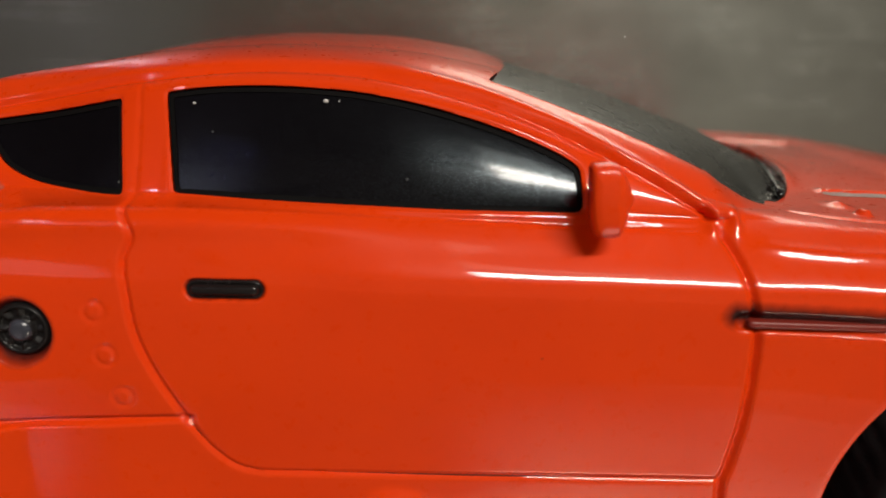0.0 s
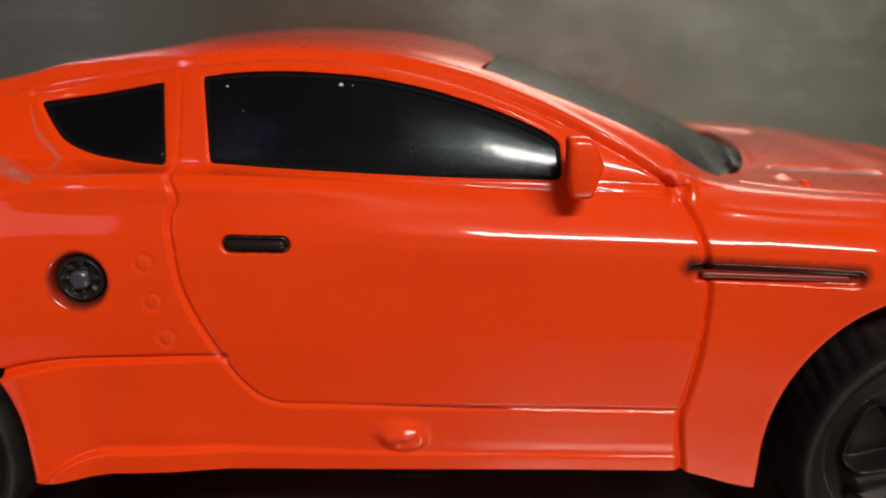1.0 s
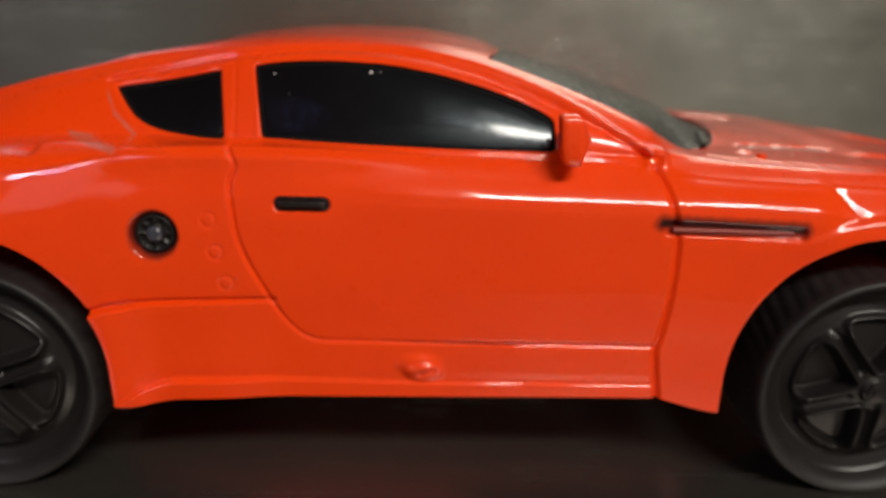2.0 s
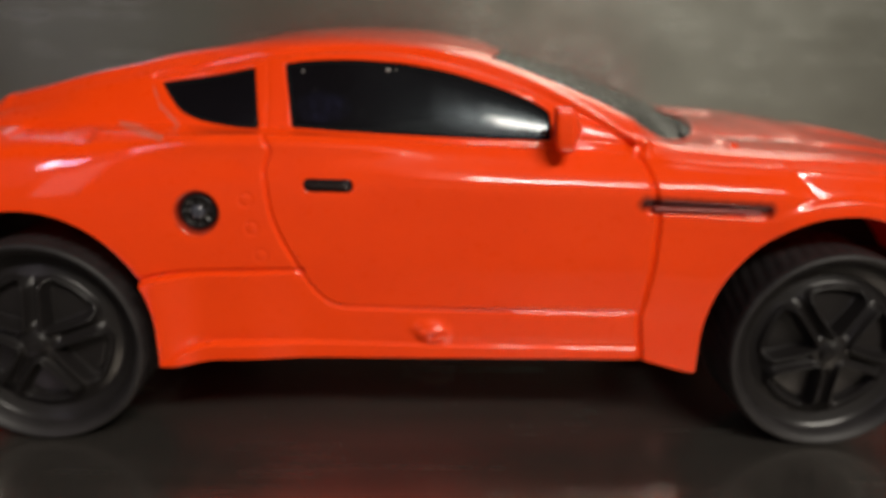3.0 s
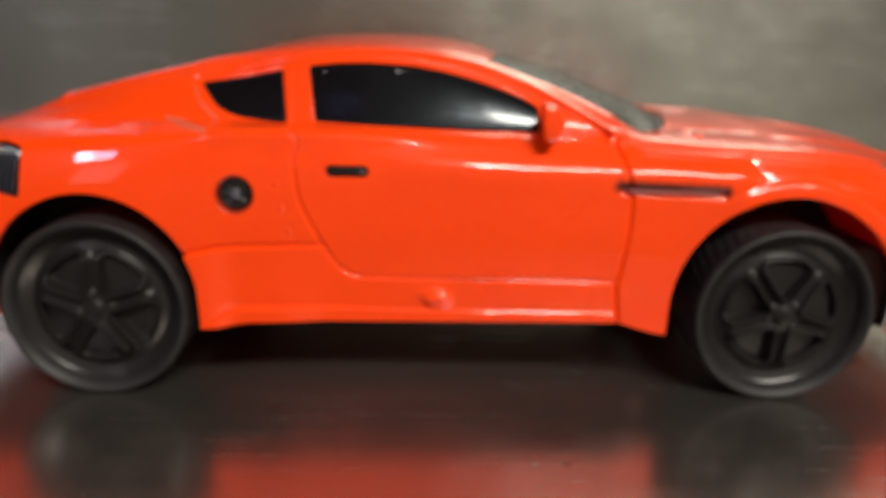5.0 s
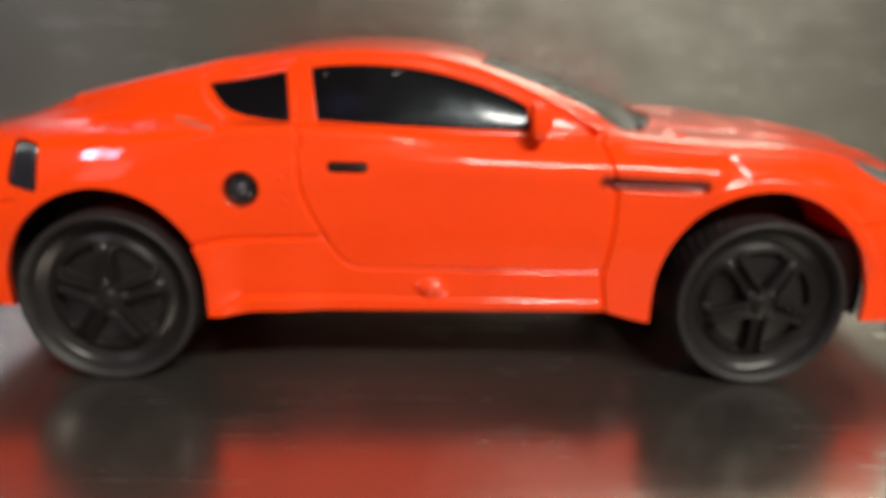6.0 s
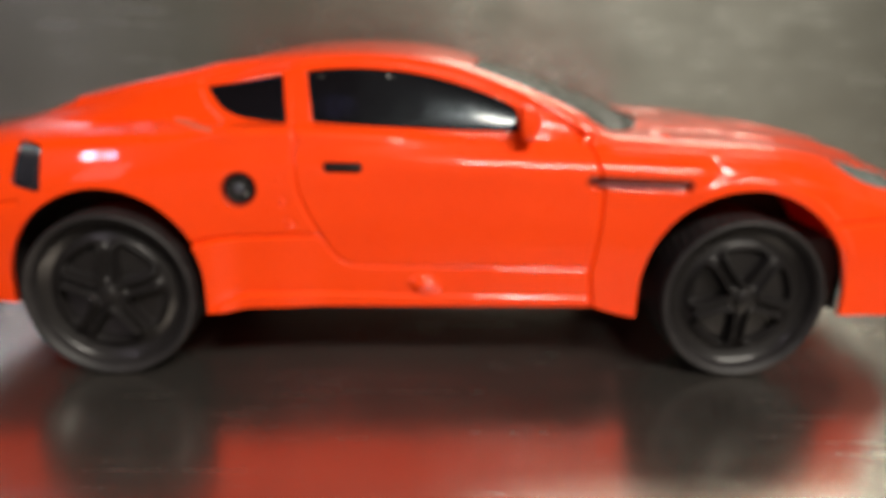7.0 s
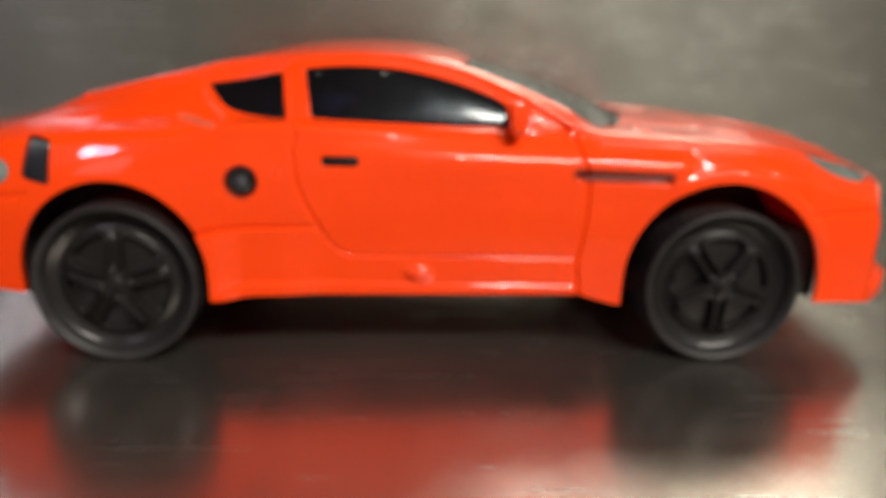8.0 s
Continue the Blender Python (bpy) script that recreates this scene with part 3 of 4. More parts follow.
# hood: shut line, slots and a low centre ridge
PX, PW = TX, Wg
shut = line_distance(PX, PW, rounded([(93, 29.5), (100, 31), (118, 31), (132, 29), (142, 24)], False))
D -= 0.15 * np.exp(-(shut / 0.35) ** 2)
terrace = PW - np.interp(PX, (112, 124, 146), (22.5, 21.5, 14.0))
D += 0.5 * sstep(0.8, -0.8, terrace) * sstep(113, 119, PX) * sstep(150, 141, PX)
D += 0.4 * sstep(5.0, 3.6, PW) * sstep(122, 126, PX) * sstep(150, 141, PX)
D += 0.3 * sstep(1.9, 1.0, slot) * sstep(19.6, 19.0, PW) - 0.4 * sstep(0.8, 0.5, slot)
nub = np.hypot(PX - 100.4, PW - 28.6)
D += 0.55 * sstep(0.9, 0.4, nub)
D += 0.3 * np.exp(-((TX - low_edge - 3.2) / 0.9) ** 2) * sstep(21, 12, Wg)
# the hollow between deck and haunch
hollow = line_distance(SX, SZ, rounded([(-2.5, 44.4), (1.5, 44.6), (8.5, 44.2)], False))
D -= 0.55 * np.exp(-(hollow / 0.6) ** 2)
D += 0.5 * np.exp(-(np.hypot(PX - 99.5, PW - 25.5) / 1.0) ** 2)
spoiler = 0.7 * np.exp(-((TX + 9.0) / 1.0) ** 2) * sstep(24, 20, Wg)
D += 0.5 * spoiler

Pg = np.stack([Xg, Wg, Zg], -1) + Ng * D[..., None]


def clip_grid(P, d):
    """The part of the grid with d > 0, cut cleanly along d = 0. Vertices, faces and the edges along the cut."""
    nx, nr = d.shape
    keep = d > 0
    index = -np.ones(d.shape, int)
    index[keep] = np.arange(keep.sum())
    verts = [tuple(p) for p in P[keep]]
    c = keep[:-1, :-1].astype(int) + keep[1:, :-1] + keep[1:, 1:] + keep[:-1, 1:]
    a = np.argwhere(c == 4)
    i, j = a[:, 0], a[:, 1]
    faces = np.stack([index[i, j], index[i + 1, j], index[i + 1, j + 1], index[i, j + 1]], 1).tolist()
    cut, rim = {}, []

    def crossing(p, q):
        key = (p, q) if p < q else (q, p)
        if key not in cut:
            t = d[p] / (d[p] - d[q])
            cut[key] = len(verts)
            verts.append(tuple(P[p] + t * (P[q] - P[p])))
        return cut[key]

    for i, j in np.argwhere((c > 0) & (c < 4)):
        loop = [(i, j), (i + 1, j), (i + 1, j + 1), (i, j + 1)]
        face, ends = [], []
        for p, q in zip(loop, loop[1:] + loop[:1]):
            if keep[p]:
                face.append(index[p])
            if keep[p] != keep[q]:
                face.append(crossing(p, q))
                ends.append(face[-1])
        if len(face) > 2:
            faces.append(face)
        if len(ends) == 2:
            rim.append(tuple(ends))
    return verts, faces, rim


def both_sides(verts, faces):
    """World places of a half shell (x, half width, z in mm) and its mirror image."""
    v = np.array(verts)
    near = np.stack([v[:, 0], HALF - v[:, 1], v[:, 2]], 1) * MM
    far = np.stack([v[:, 0], HALF + v[:, 1], v[:, 2]], 1) * MM
    n = len(v)
    return near, far, [list(f) for f in faces], [list(f)[::-1] for f in faces], n


d_open = np.minimum.reduce([d_win, d_qwin, d_front, d_rear, d_screen, d_back, d_hlamp, d_rvent, d_tlamp, d_cowl, slot - 0.45])
# panels of the shell, parted along the bottom of the panel gaps
DOOR = np.vstack([rounded(line, False) for line in (
    [(32.2, 54.9), (32.5, 50), (32.7, 44.8)],
    [(32.7, 44.8), (33.7, 42.8), (33.0, 40.8), (33.3, 38.0), (33.9, 34.4), (35.3, 30.8), (37.8, 26.2)],
    [(37.8, 26.2), (40.0, 23.1), (42.9, 21.3), (49.4, 21.0), (73.6, 20.7), (85.9, 20.6)],
    [(85.9, 20.6), (86.2, 22.1), (86.9, 26.8), (87.2, 31.2), (87.2, 34.9), (86.5, 38.5), (85.4, 41.7), (83.9, 44.0)],
    [(83.9, 44.0), (78.4, 47.2), (69.5, 51.3), (61.2, 54.0), (52.0, 55.7), (41.8, 56.0), (32.2, 54.9)])])
d_door = line_distance(SX, SZ, DOOR, True)
d_skirt = np.maximum.reduce([SZ - low_line(SX), SX - 86.9 + (SZ - 12.4) * 0.157, 8.0 - SX, -d_door])
d_hood = np.maximum.reduce([low_edge + 3.6 - TX, TX - 147.0, Wg - np.interp(TX, (93, 100, 118, 132, 142, 147), (29.5, 31, 31, 29, 24, 20))])
d_bumper = np.maximum.reduce([Zg - np.interp(Xg, (129.5, 138, 147), (29.3, 29.6, 29.9)), 125.0 - Xg])
P4 = np.concatenate([Pg, np.zeros((NX, NR, 1))], -1)


def shell(region):
    """The shell where region > 0: vertices and faces, turned in by the shell's thickness along the openings but not along the gaps."""
    P4[..., 3] = region
    v4, faces, rim = clip_grid(P4, np.minimum(d_open, region))
    verts = [v[:3] for v in v4]
    turned = {}

    def inner(k):
        if k not in turned:
            x, w, z = verts[k]
            turned[k] = len(verts)
            flank = w > 27 or (w > 19 and x < 66)
            verts.append((x, w - 1.3 if flank else w * 0.99, z - 0.2 if flank else z - 1.0))
        return turned[k]

    for a, b in rim:
        if v4[a][3] > 0.02 and v4[b][3] > 0.02:
            faces.append([a, b, inner(b), inner(a)])
    return verts, faces


def joined_halves(verts, faces):
    """Both halves as one mesh, welded along the middle."""
    near, far, fn, ff, n = both_sides(verts, faces)
    every = np.vstack([near, far])
    _, first, back = np.unique(np.round(every * 1e7).astype(np.int64), axis=0, return_index=True, return_inverse=True)
    back = back.reshape(-1)
    joined = []
    for f in fn + [[k + n for k in f] for f in ff]:
        g = [int(back[k]) for k in f]
        g = [k for q, k in enumerate(g) if k != g[q - 1]]
        if len(set(g)) > 2:
            joined.append(g)
    return every[first].tolist(), joined


verts, faces = shell(np.minimum.reduce([d_door, d_skirt, d_hood, d_bumper]))
bumper_verts, bumper_faces = shell(-d_bumper)
# front and tail faces
for col, reach, power in ((NX - 1, 12, 3.5), (0, -9, 2.6)):
    reach = reach * (1 - 0.27 * sstep(36, 26, Pg[col][:, 2:3])) if col else reach
    rows = [Pg[col] * (1, s, 1) + (reach * (np.clip(Pg[col][:, 1:2], 0, 38) / 38) ** power * (1 - s ** power)) * (1, 0, 0) for s in np.linspace(1, 0, 14)]
    starts = len(verts), len(bumper_verts)
    for row in rows:
        verts.extend(map(tuple, row))
        if col:
            bumper_verts.extend(map(tuple, row))
    for r in range(13):
        for j in range(NR - 1):
            low_row = col and Pg[col][j + 1, 2] < 29.9
            first = starts[1] if low_row else starts[0]
            q = [first + r * NR + j, first + r * NR + j + 1, first + (r + 1) * NR + j + 1, first + (r + 1) * NR + j]
            (bumper_faces if low_row else faces).append(q)


def used_only(verts, faces):
    """Drops the vertices that no face uses."""
    keep = sorted({k for f in faces for k in f})
    at = {k: n for n, k in enumerate(keep)}
    return [verts[k] for k in keep], [[at[k] for k in f] for f in faces]


verts, faces = used_only(verts, faces)
bumper_verts, bumper_faces = used_only(bumper_verts, bumper_faces)
under(mesh_object("body", *joined_halves(verts, faces), RED), car, "glossy orange-red moulded plastic body shell")
under(mesh_object("hood", *joined_halves(*shell(-d_hood)), RED), car, "glossy orange-red hood with two ridges")
under(mesh_object("front_bumper", *joined_halves(bumper_verts, bumper_faces), RED), car, "glossy orange-red front bumper")
doors = []
for panel, region, label in (("door", d_door, "closed orange-red door with a moulded shut line"), ("side_skirt", d_skirt, "orange-red sill panel with a ledge and an oval boss")):
    near, far, fn, ff, _ = both_sides(*shell(-region))
    for half, f in ((near, fn), (far, ff)):
        piece = under(mesh_object(panel, half.tolist(), f, RED), car, label)
        if panel == "door":
            doors.append(piece)


def pane(name, d, drop, label, material, whole=False, relief=0.0, inset=0.35):
    """Fills an opening with a sheet of its own, drop mm under the body's face. Returns the near one."""
    grid = np.stack([Xg, Wg, Zg], -1) - Ng * (drop - relief + np.zeros((NX, NR)))[..., None]
    v, f, _ = clip_grid(grid, inset - d)
    a, b, fa, fb, n = both_sides(v, f)
    if whole:
        return under(mesh_object(name, np.vstack([a, b]).tolist(), fa + [[k + n for k in g] for g in fb], material), car, label)
    first = under(mesh_object(name, a.tolist(), fa, material), car, label)
    under(mesh_object(name, b.tolist(), fb, material), car, label)
    return first


window = pane("side_window", d_win, 0.5, "glossy black side window with pale dust specks", GLASS)
pane("quarter_window", d_qwin, 0.5, "glossy black rear quarter window", GLASS)
for seal, gap in (("window_seal", d_win), ("quarter_window_seal", d_qwin)):
    pane(seal, np.maximum(gap, -gap - 0.45), 0.4, "matt black rubber seal round the window", SEAL, inset=0.0)
pane("windscreen", np.maximum(d_screen - 2.0, TX - low_edge - 0.15), 0.12, "smoked dark windscreen", SCREEN, True, inset=0.0)
pane("rear_window", d_back, 0.5, "smoked dark rear window", SCREEN, True)
pane("headlamp", d_hlamp, 0.15, "grey painted headlamp", LAMP, relief=0.25 * np.exp(-((SX - 142.0) ** 2 + (SZ - 36.0) ** 2) / 1.5))
pane("rear_vent", d_rvent, 1.0, "ribbed black vent behind the rear wheel", VENT, relief=1.2 * np.clip(0.5 + 0.6 * np.cos((SX - 0.14 * SZ) * 2 * math.pi / 1.05), 0, 1) * (d_rvent < -0.35))
pane("tail_lamp", d_tlamp, -0.2, "grey round tail lamp", LAMP, relief=0.8 * np.clip(1 - ((d_tlamp + 1.9) / 1.9) ** 2, 0, 1))
pane("cowl", d_cowl, 0.35, "black cowl panel below the windscreen", BLACK, True, relief=0.1 * np.sin(Wg * 2.6) * np.sin(TX * 3.0))
pane("hood_slot", slot - 0.75, -0.03, "pale grey slot insert in the hood", GREY)


def side_y(x, z):
    """World y in mm of the near flank at x, z."""
    i = int(np.argmin(np.abs(xs - x)))
    rows = ks < 11
    return HALF - float(np.interp(z, Zg[i][rows], Wg[i][rows]))


def stadium(p0, p1, steps, y0, n=10):
    """A long rounded boss between two points of the flank: steps of (radius, height above y0)."""
    bm = bmesh.new()
    ang = math.atan2(p1[1] - p0[1], p1[0] - p0[0])
    rings = []
    for r, h in steps:
        ring = []
        for c, start in ((p1, -math.pi / 2), (p0, math.pi / 2)):
            for k in range(n + 1):
                a = ang + start + math.pi * k / n
                ring.append(bm.verts.new((c[0] + r * math.cos(a), y0 - h, c[1] + r * math.sin(a))))
        rings.append(ring)
    for a, b in zip(rings, rings[1:]):
        for k in range(len(a)):
            bm.faces.new((a[k], a[(k + 1) % len(a)], b[(k + 1) % len(b)], b[k]))
    bm.faces.new(rings[-1])
    return bm


def mirrored(name, bm, material, label, smooth=True, holders=None):
    """A part on the near flank, built in mm, and its twin on the far flank."""
    twin = bm.copy()
    for v in bm.verts:
        v.co *= MM
    for v in twin.verts:
        v.co = Vector((v.co.x, 2 * HALF - v.co.y, v.co.z)) * MM
    pair = [tagged(bm_object(name, half, material, smooth), label) for half in (bm, twin)]
    for ob, holder in zip(pair, holders or (car, car)):
        ob.parent = holder
        ob.matrix_parent_inverse = Matrix.Translation(-car.location) if holder is car else Matrix.Identity(4)
    return pair[0]


hy = side_y(41.7, 38.5)
mirrored("door_handle", stadium((39.25, 38.5), (44.15, 38.45), [(0.82, -0.9), (0.82, -0.12), (0.74, 0.0), (0.6, -0.02), (0.52, -0.2), (0.46, -0.2), (0.42, 0.22), (0.3, 0.36), (0.1, 0.4)], hy), BLACK, "glossy black door handle in its recess", holders=doors)
vy = side_y(94, 35.9)
mirrored("vent_bar", stadium((86.6, 35.95), (101.0, 35.6), [(0.36, -0.9), (0.36, -0.3), (0.28, -0.08), (0.12, -0.02)], vy), Mat("dark_red_paint", (0.2, 0.02, 0.012), 0.35, spec=0.4).m, "dark red bar inside the black side vent")


def polar(r_max, nr, nt, height, r_min=0.02):
    """A round relief about the y axis: height(r, angle) in mm towards -y."""
    rr = np.linspace(r_min, r_max, nr)
    tt = np.arange(nt) * 2 * math.pi / nt
    Rr, Tt = np.meshgrid(rr, tt, indexing="ij")
    H = height(Rr, Tt)
    v = np.stack([Rr * np.cos(Tt), -H, Rr * np.sin(Tt)], -1).reshape(-1, 3)
    bm = bmesh.new()
    bv = [bm.verts.new(p) for p in v]
    for i in range(nr - 1):
        for k in range(nt):
            q = (k + 1) % nt
            bm.faces.new((bv[i * nt + k], bv[i * nt + q], bv[(i + 1) * nt + q], bv[(i + 1) * nt + k]))
    return bm


def cap_relief(r, a):
    h = 0.55 * sstep(2.15, 1.9, r) - 0.45 * sstep(1.75, 1.6, r) + (0.3 + 0.3 * np.clip(1 - r * r, 0, 1)) * sstep(1.05, 0.9, r)
    return h + 0.35 * sstep(0.35, 0.7, np.cos(a * 8)) * sstep(1.0, 1.15, r) * sstep(1.75, 1.6, r)


cap = polar(2.2, 34, 72, cap_relief)
for v in cap.verts:
    v.co.x, v.co.z = v.co.x * 1.16, v.co.z * 1.16
bmesh.ops.translate(cap, verts=cap.verts[:], vec=(FUEL[0], side_y(*FUEL) + 1.25, FUEL[1]))
fuel = mirrored("fuel_cap", cap, RIM, "round black fuel filler cap in a dished recess")
button = polar(1.0, 8, 32, lambda r, a: 0.5 * np.sqrt(np.clip(1 - (r / 1.02) ** 4, 0, 1)))
bmesh.ops.translate(button, verts=button.verts[:], vec=(FUEL[0], side_y(*FUEL) + 0.75, FUEL[1]))
for v in button.verts:
    v.co *= MM
knob = bm_object("cap_button", button, Mat("grey_blue_plastic", (0.04, 0.042, 0.055), 0.22, spec=0.9).m)
knob.parent, knob.matrix_parent_inverse = fuel, Matrix.Identity(4)
tagged(knob, "grey button in the middle of the fuel cap")
for x, z, r in ((37.3, 53.0, 0.13), (49.4, 53.35, 0.22), (50.6, 53.35, 0.08)):
    bm = bmesh.new()
    bmesh.ops.create_icosphere(bm, subdivisions=1, radius=r)
    for v in bm.verts:
        v.co = Vector((v.co.x * 1.3 + x, v.co.y * 0.5 + side_y(x, z) + 0.5, v.co.z + z)) * MM
    speck = bm_object("dust_speck", bm, DUST)
    speck.parent, speck.matrix_parent_inverse = window, Matrix.Identity(4)


def door_mirror():
    """A housing with a rounded six-cornered face that turns back along its front edge, on a short foot."""
    outline = filleted([(72.0, 49.5, 0.4), (74.2, 49.6, 0.5), (75.1, 48.3, 0.5), (76.1, 46.5, 0.35), (75.5, 45.3, 0.5), (74.8, 43.5, 0.5), (72.6, 43.4, 0.6), (72.1, 45.5, 1.0)], 5)
    mid = outline.mean(axis=0)
    bm = bmesh.new()
    rings = []
    for y, size, shift in ((4.5, 0.5, 1.2), (2.0, 0.62, 0.9), (0.6, 0.9, 0.2), (-0.2, 0.99, 0.0), (-1.0, 1.0, 0.0), (-1.5, 0.97, 0.0), (-1.8, 0.9, 0.0), (-1.95, 0.8, 0.0), (-2.0, 0.5, 0.0), (-2.02, 0.1, 0.0)):
        ring = []
        for x, z in mid + (outline - mid) * size:
            back = 1.1 * max(0.0, x - 74.6) + 0.16 * max(0.0, z - 46.6)
            ring.append(bm.verts.new((x + shift, y + (back if y < 1 else 0), z)))
        rings.append(ring)
    for a, b in zip(rings, rings[1:]):
        for k in range(len(a)):
            bm.faces.new((a[k], a[(k + 1) % len(a)], b[(k + 1) % len(b)], b[k]))
    bm.faces.new(rings[-1])
    return bm


mirrored("door_mirror", door_mirror(), RED, "orange-red door mirror housing", holders=doors)


def wiper(x0, w0, x1, w1):
    """A wiper arm along the foot of the windscreen, between two places in plan."""
    bm = bmesh.new()
    rings = []
    for t in np.linspace(0, 1, 9):
        x, w = x0 + (x1 - x0) * t, w0 + (w1 - w0) * t
        i = int(np.argmin(np.abs(xs - x)))
        z = float(np.interp(w, Wg[i][::-1], Zg[i][::-1])) + 0.15
        r = 0.35 - 0.18 * t
        rings.append([bm.verts.new((x + r * math.cos(a), HALF - w, z + r * math.sin(a))) for a in np.arange(8) * math.pi / 4])
    for a, b in zip(rings, rings[1:]):
        for k in range(8):
            bm.faces.new((a[k], a[(k + 1) % 8], b[(k + 1) % 8], b[k]))
    bm.faces.new(rings[0]), bm.faces.new(rings[-1])
    for v in bm.verts:
        v.co *= MM
    return bm


under(bm_object("wiper", wiper(94.8, 23.5, 98.0, 9.0), BLACK), car, "black moulded wiper arm")


def bowed_plate(z0, z1, w_max, out, depth, nose=153.0):
    """A plate bent round the nose: from z0 to z1, out mm before the bumper's face."""
    bm = bmesh.new()
    cols = []
    for w in np.linspace(-w_max, w_max, 41):
        x = nose - 8.8 * (abs(w) / 38) ** 3.5 + out * (1 - (abs(w) / (w_max + 1)) ** 6)
        cols.append([bm.verts.new((px * MM, (HALF - w) * MM, pz * MM)) for px, pz in ((x - depth, z0), (x - 0.5, z0), (x, z0 + 0.4), (x, z1 - 0.4), (x - 0.5, z1), (x - depth, z1))])
    for a, b in zip(cols, cols[1:]):
        for k in range(5):
            bm.faces.new((a[k], a[k + 1], b[k + 1], b[k]))
    bm.faces.new(cols[0]), bm.faces.new(cols[-1])
    return bm


under(bm_object("grille", bowed_plate(15.5, 26.0, 27, 0.25, 1.5), BLACK), car, "black front grille")
under(bm_object("front_splitter", bowed_plate(11.3, 15.2, 37.0, 4.6, 9.0), RED), car, "orange-red lip under the front bumper")

# ---- wheels ----
def lathe(profile, steps=72):
    """Turns (radius, y) points about the y axis."""
    bm = bmesh.new()
    rings = []
    for r, y in profile:
        rings.append([bm.verts.new((r * math.cos(2 * math.pi * k / steps), y, r * math.sin(2 * math.pi * k / steps))) for k in range(steps)])
    for a, b in zip(rings, rings[1:]):
        for k in range(steps):
            bm.faces.new((a[k], a[(k + 1) % steps], b[(k + 1) % steps], b[k]))
    return bm


R_TYRE, HUB_Z = 15.25, 15.1
POCKET = rounded([(2.9, 0.0), (3.4, 0.6), (5.2, 2.0), (7.0, 3.3), (8.0, 3.75), (8.8, 3.3), (9.2, 1.8), (9.35, 0.0), (9.2, -1.8), (8.8, -3.3), (8.0, -3.75), (7.0, -3.3), (5.2, -2.0), (3.4, -0.6)], n=4)


def wheel_relief(turn):
    """The moulded face: a dished rim and five pockets with raised borders between paired spokes."""
    def height(r, a):
        b = (a - turn + 2 * math.pi / 5 * 10) % (2 * math.pi / 5) - math.pi / 5
        d = line_distance(r * np.cos(b), r * np.sin(b), POCKET, True)
        dish = np.interp(r, (0, 2, 8.5, 9.8, 11.2, 12.6, 13.2, 13.45), (1.7, 1.4, 0.8, -0.5, -1.1, -0.4, 0.1, -0.2))
        h = dish + 0.95 * np.exp(-((d - 0.35) / 0.3) ** 2) * sstep(1.6, 2.6, r) * sstep(10.6, 9.0, r)
        h = h - 0.6 * np.exp(-(r * np.sin(math.pi / 5 - np.abs(b)) / 0.42) ** 2) * sstep(2.4, 3.4, r) * sstep(10.0, 8.6, r)
        return h - 1.7 * sstep(0.1, -0.5, d) + 0.5 * sstep(1.75, 1.55, r)
    return height


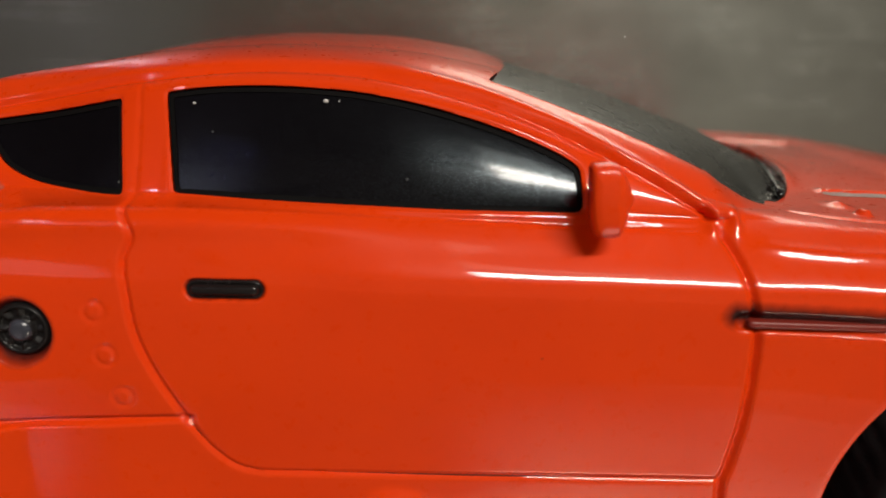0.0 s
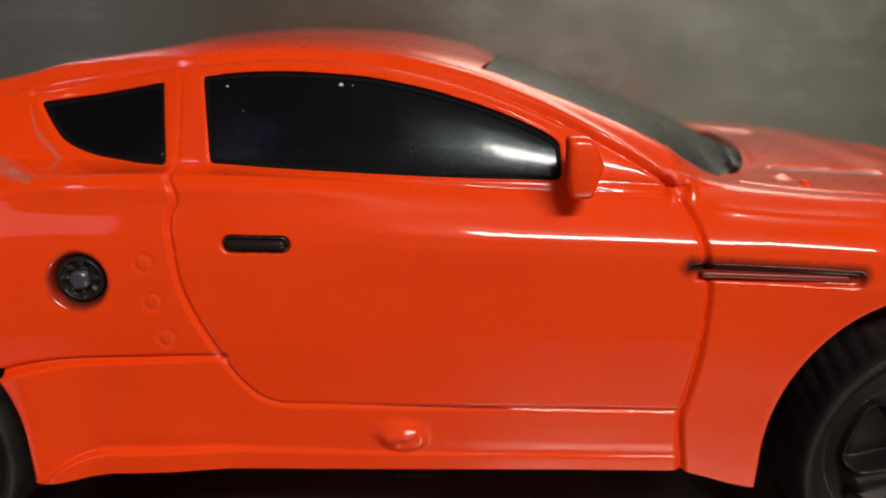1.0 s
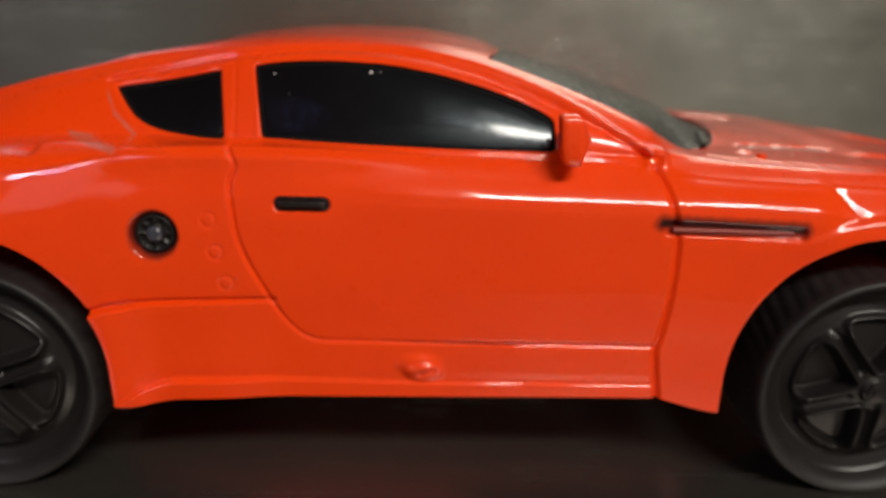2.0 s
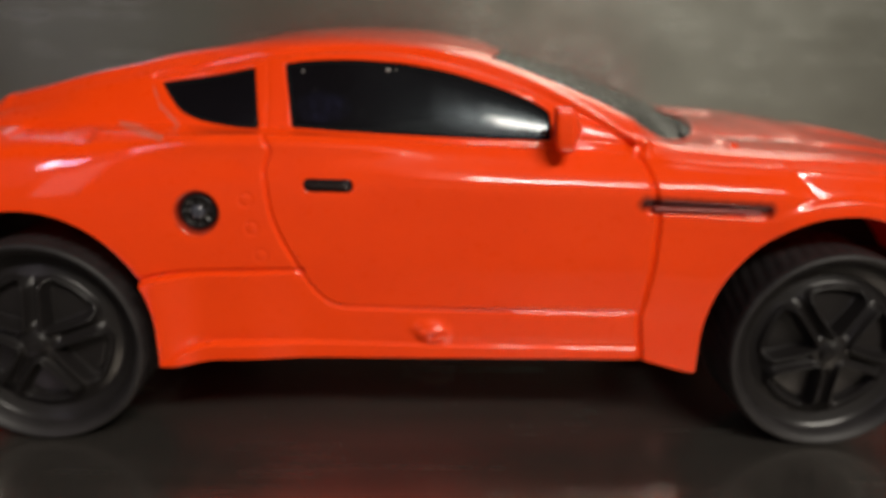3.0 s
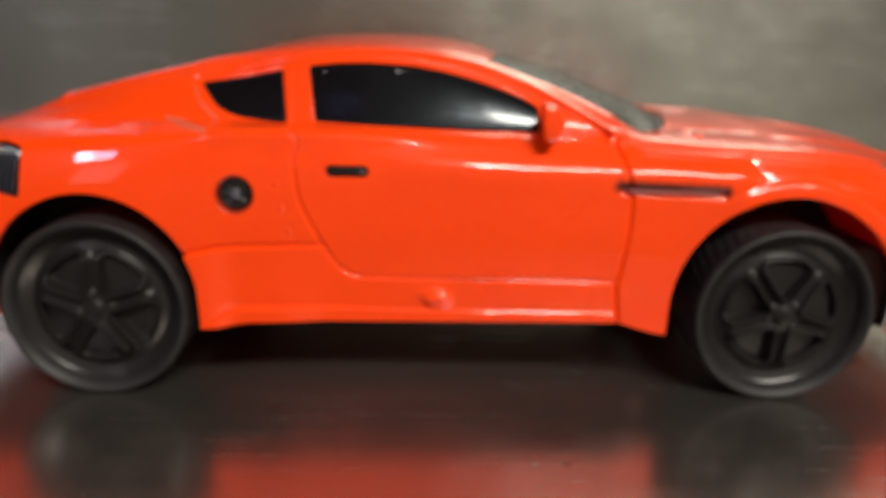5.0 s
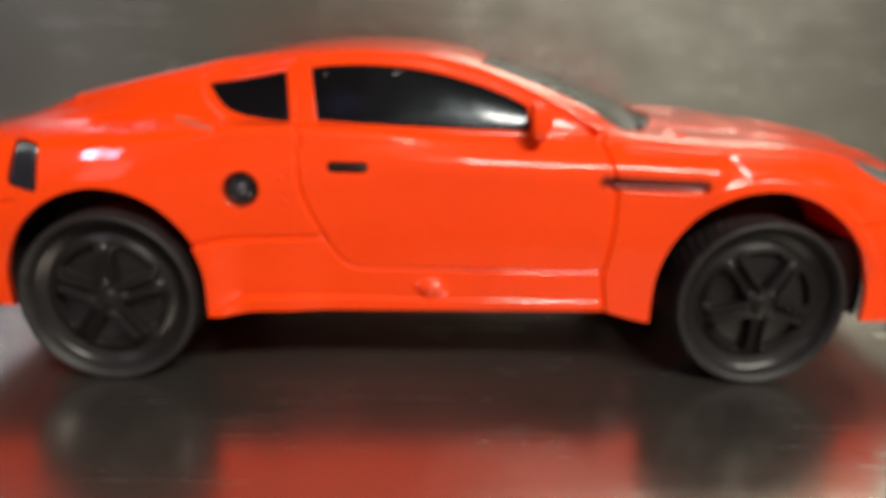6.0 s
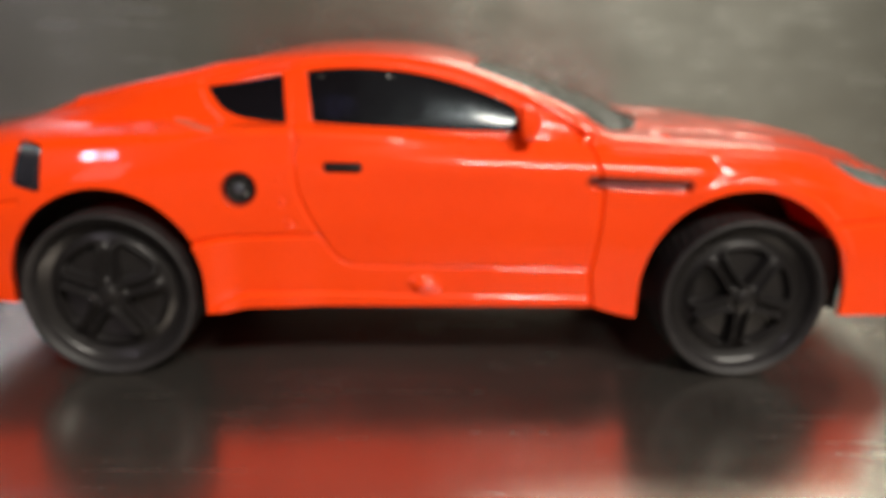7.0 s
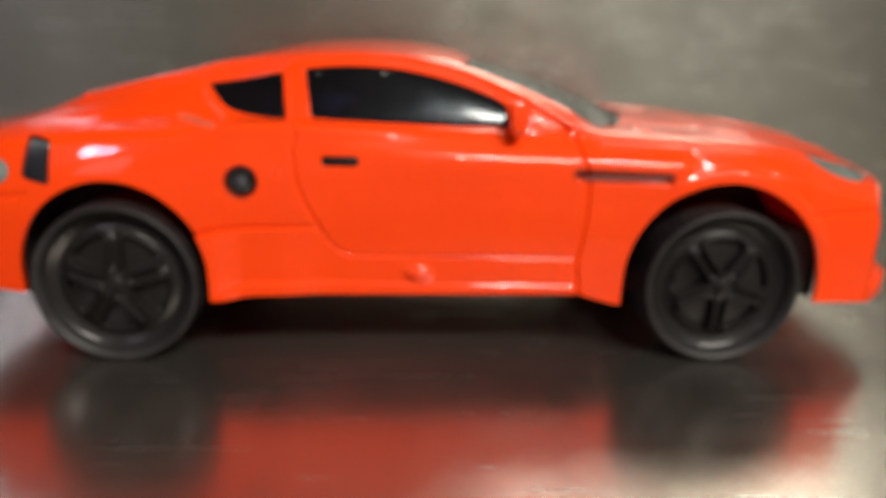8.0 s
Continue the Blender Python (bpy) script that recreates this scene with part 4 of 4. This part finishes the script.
def make_wheel(x, out, far_side, turn):
    tyre = lathe([(12.6, 1.6), (13.2, -0.4), (13.45, -1.0), (13.8, -1.6), (14.4, -2.1), (14.7, -2.2), (15.0, -1.8), (15.18, -1.2), *[(R_TYRE, -0.4 + 0.8 * k) for k in range(14)], (15.0, 11.5), (12.5, 12.0), (11.9, 11.0)], 288)
    for v in tyre.verts:
        # shallow tread blocks
        if abs(math.hypot(v.co.x, v.co.z) - R_TYRE) < 0.01 and math.cos(48 * math.atan2(v.co.z, v.co.x) + 0.9 * v.co.y) > 0.5:
            v.co.x, v.co.z = v.co.x * 0.991, v.co.z * 0.991
    face = polar(13.45, 90, 300, wheel_relief(turn))
    cap = lathe([(1.35, 0.0), (1.35, -2.15), (1.15, -2.4), (0.7, -2.45), (0.6, -2.65), (0.02, -2.7)], 6)
    y = 2 * HALF + out if far_side else -out
    flip = Matrix.Rotation(math.pi, 4, "Z") if far_side else Matrix.Identity(4)
    at = Matrix.Translation((x * MM, y * MM, HUB_Z * MM)) @ flip @ Matrix.Scale(MM, 4)
    parts = []
    for name, bm, mat in (("wheel", face, RIM), ("tyre", tyre, RUBBER), ("hub_cap", cap, RIM)):
        bmesh.ops.transform(bm, matrix=at, verts=bm.verts[:])
        parts.append(bm_object(name, bm, mat, name != "hub_cap"))
    w = under(parts[0], car, "black plastic five-spoke wheel")
    for p in parts[1:]:
        p.parent, p.matrix_parent_inverse = w, Matrix.Identity(4)
    tagged(parts[1], "matt black plastic tyre")


for wx, out, turn in ((-0.1, 0.4, math.radians(90)), (114.3, 1.1, math.radians(-90))):
    make_wheel(wx, out, False, turn)
    make_wheel(wx, out, True, turn)

# ---- chassis ----
ch = box_bm((-20 * MM, 14 * MM, 8.0 * MM), (138 * MM, 60 * MM, 14.0 * MM), 1.5 * MM)
under(bm_object("chassis", ch, CHASSIS), car, "dark red-brown plastic chassis plate")
for ax in (0.0, 114.3):
    bm = lathe([(1.6, 4), (1.6, 70)], 16)
    bmesh.ops.transform(bm, matrix=Matrix.Translation(((ax or -0.1) * MM, 0, HUB_Z * MM)) @ Matrix.Scale(MM, 4), verts=bm.verts[:])
    under(bm_object("axle", bm, DARK), car)
    for side_at in (1.0, -1.0):
        cx, cz, r = (114.4, 15.2, 20.6) if ax else (-0.1, 17.1, 18.4)
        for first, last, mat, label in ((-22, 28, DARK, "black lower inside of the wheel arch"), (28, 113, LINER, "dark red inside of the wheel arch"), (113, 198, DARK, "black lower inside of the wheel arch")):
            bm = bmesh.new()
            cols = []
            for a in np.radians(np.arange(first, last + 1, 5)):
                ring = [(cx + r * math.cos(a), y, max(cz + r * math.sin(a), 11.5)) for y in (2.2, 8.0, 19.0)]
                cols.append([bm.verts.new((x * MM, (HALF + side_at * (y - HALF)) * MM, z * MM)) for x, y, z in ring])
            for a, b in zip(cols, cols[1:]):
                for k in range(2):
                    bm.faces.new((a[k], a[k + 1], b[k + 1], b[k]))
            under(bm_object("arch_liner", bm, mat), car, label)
    well = box_bm(((ax - 22) * MM, 19 * MM, 12 * MM), ((ax + 22) * MM, 55 * MM, 37 * MM), 2 * MM)
    under(bm_object("wheel_well", well, DARK), car, "black inner wheel housing")
    if ax:
        # added block that stands in for the dark low in the front arch gap
        under(bm_object("arch_gap_block", box_bm((126.5 * MM, 3 * MM, 11.8 * MM), (134.6 * MM, 65 * MM, 25.5 * MM), 0.8 * MM), DARK), car, "added black block that darkens the arch gap behind the front bumper")
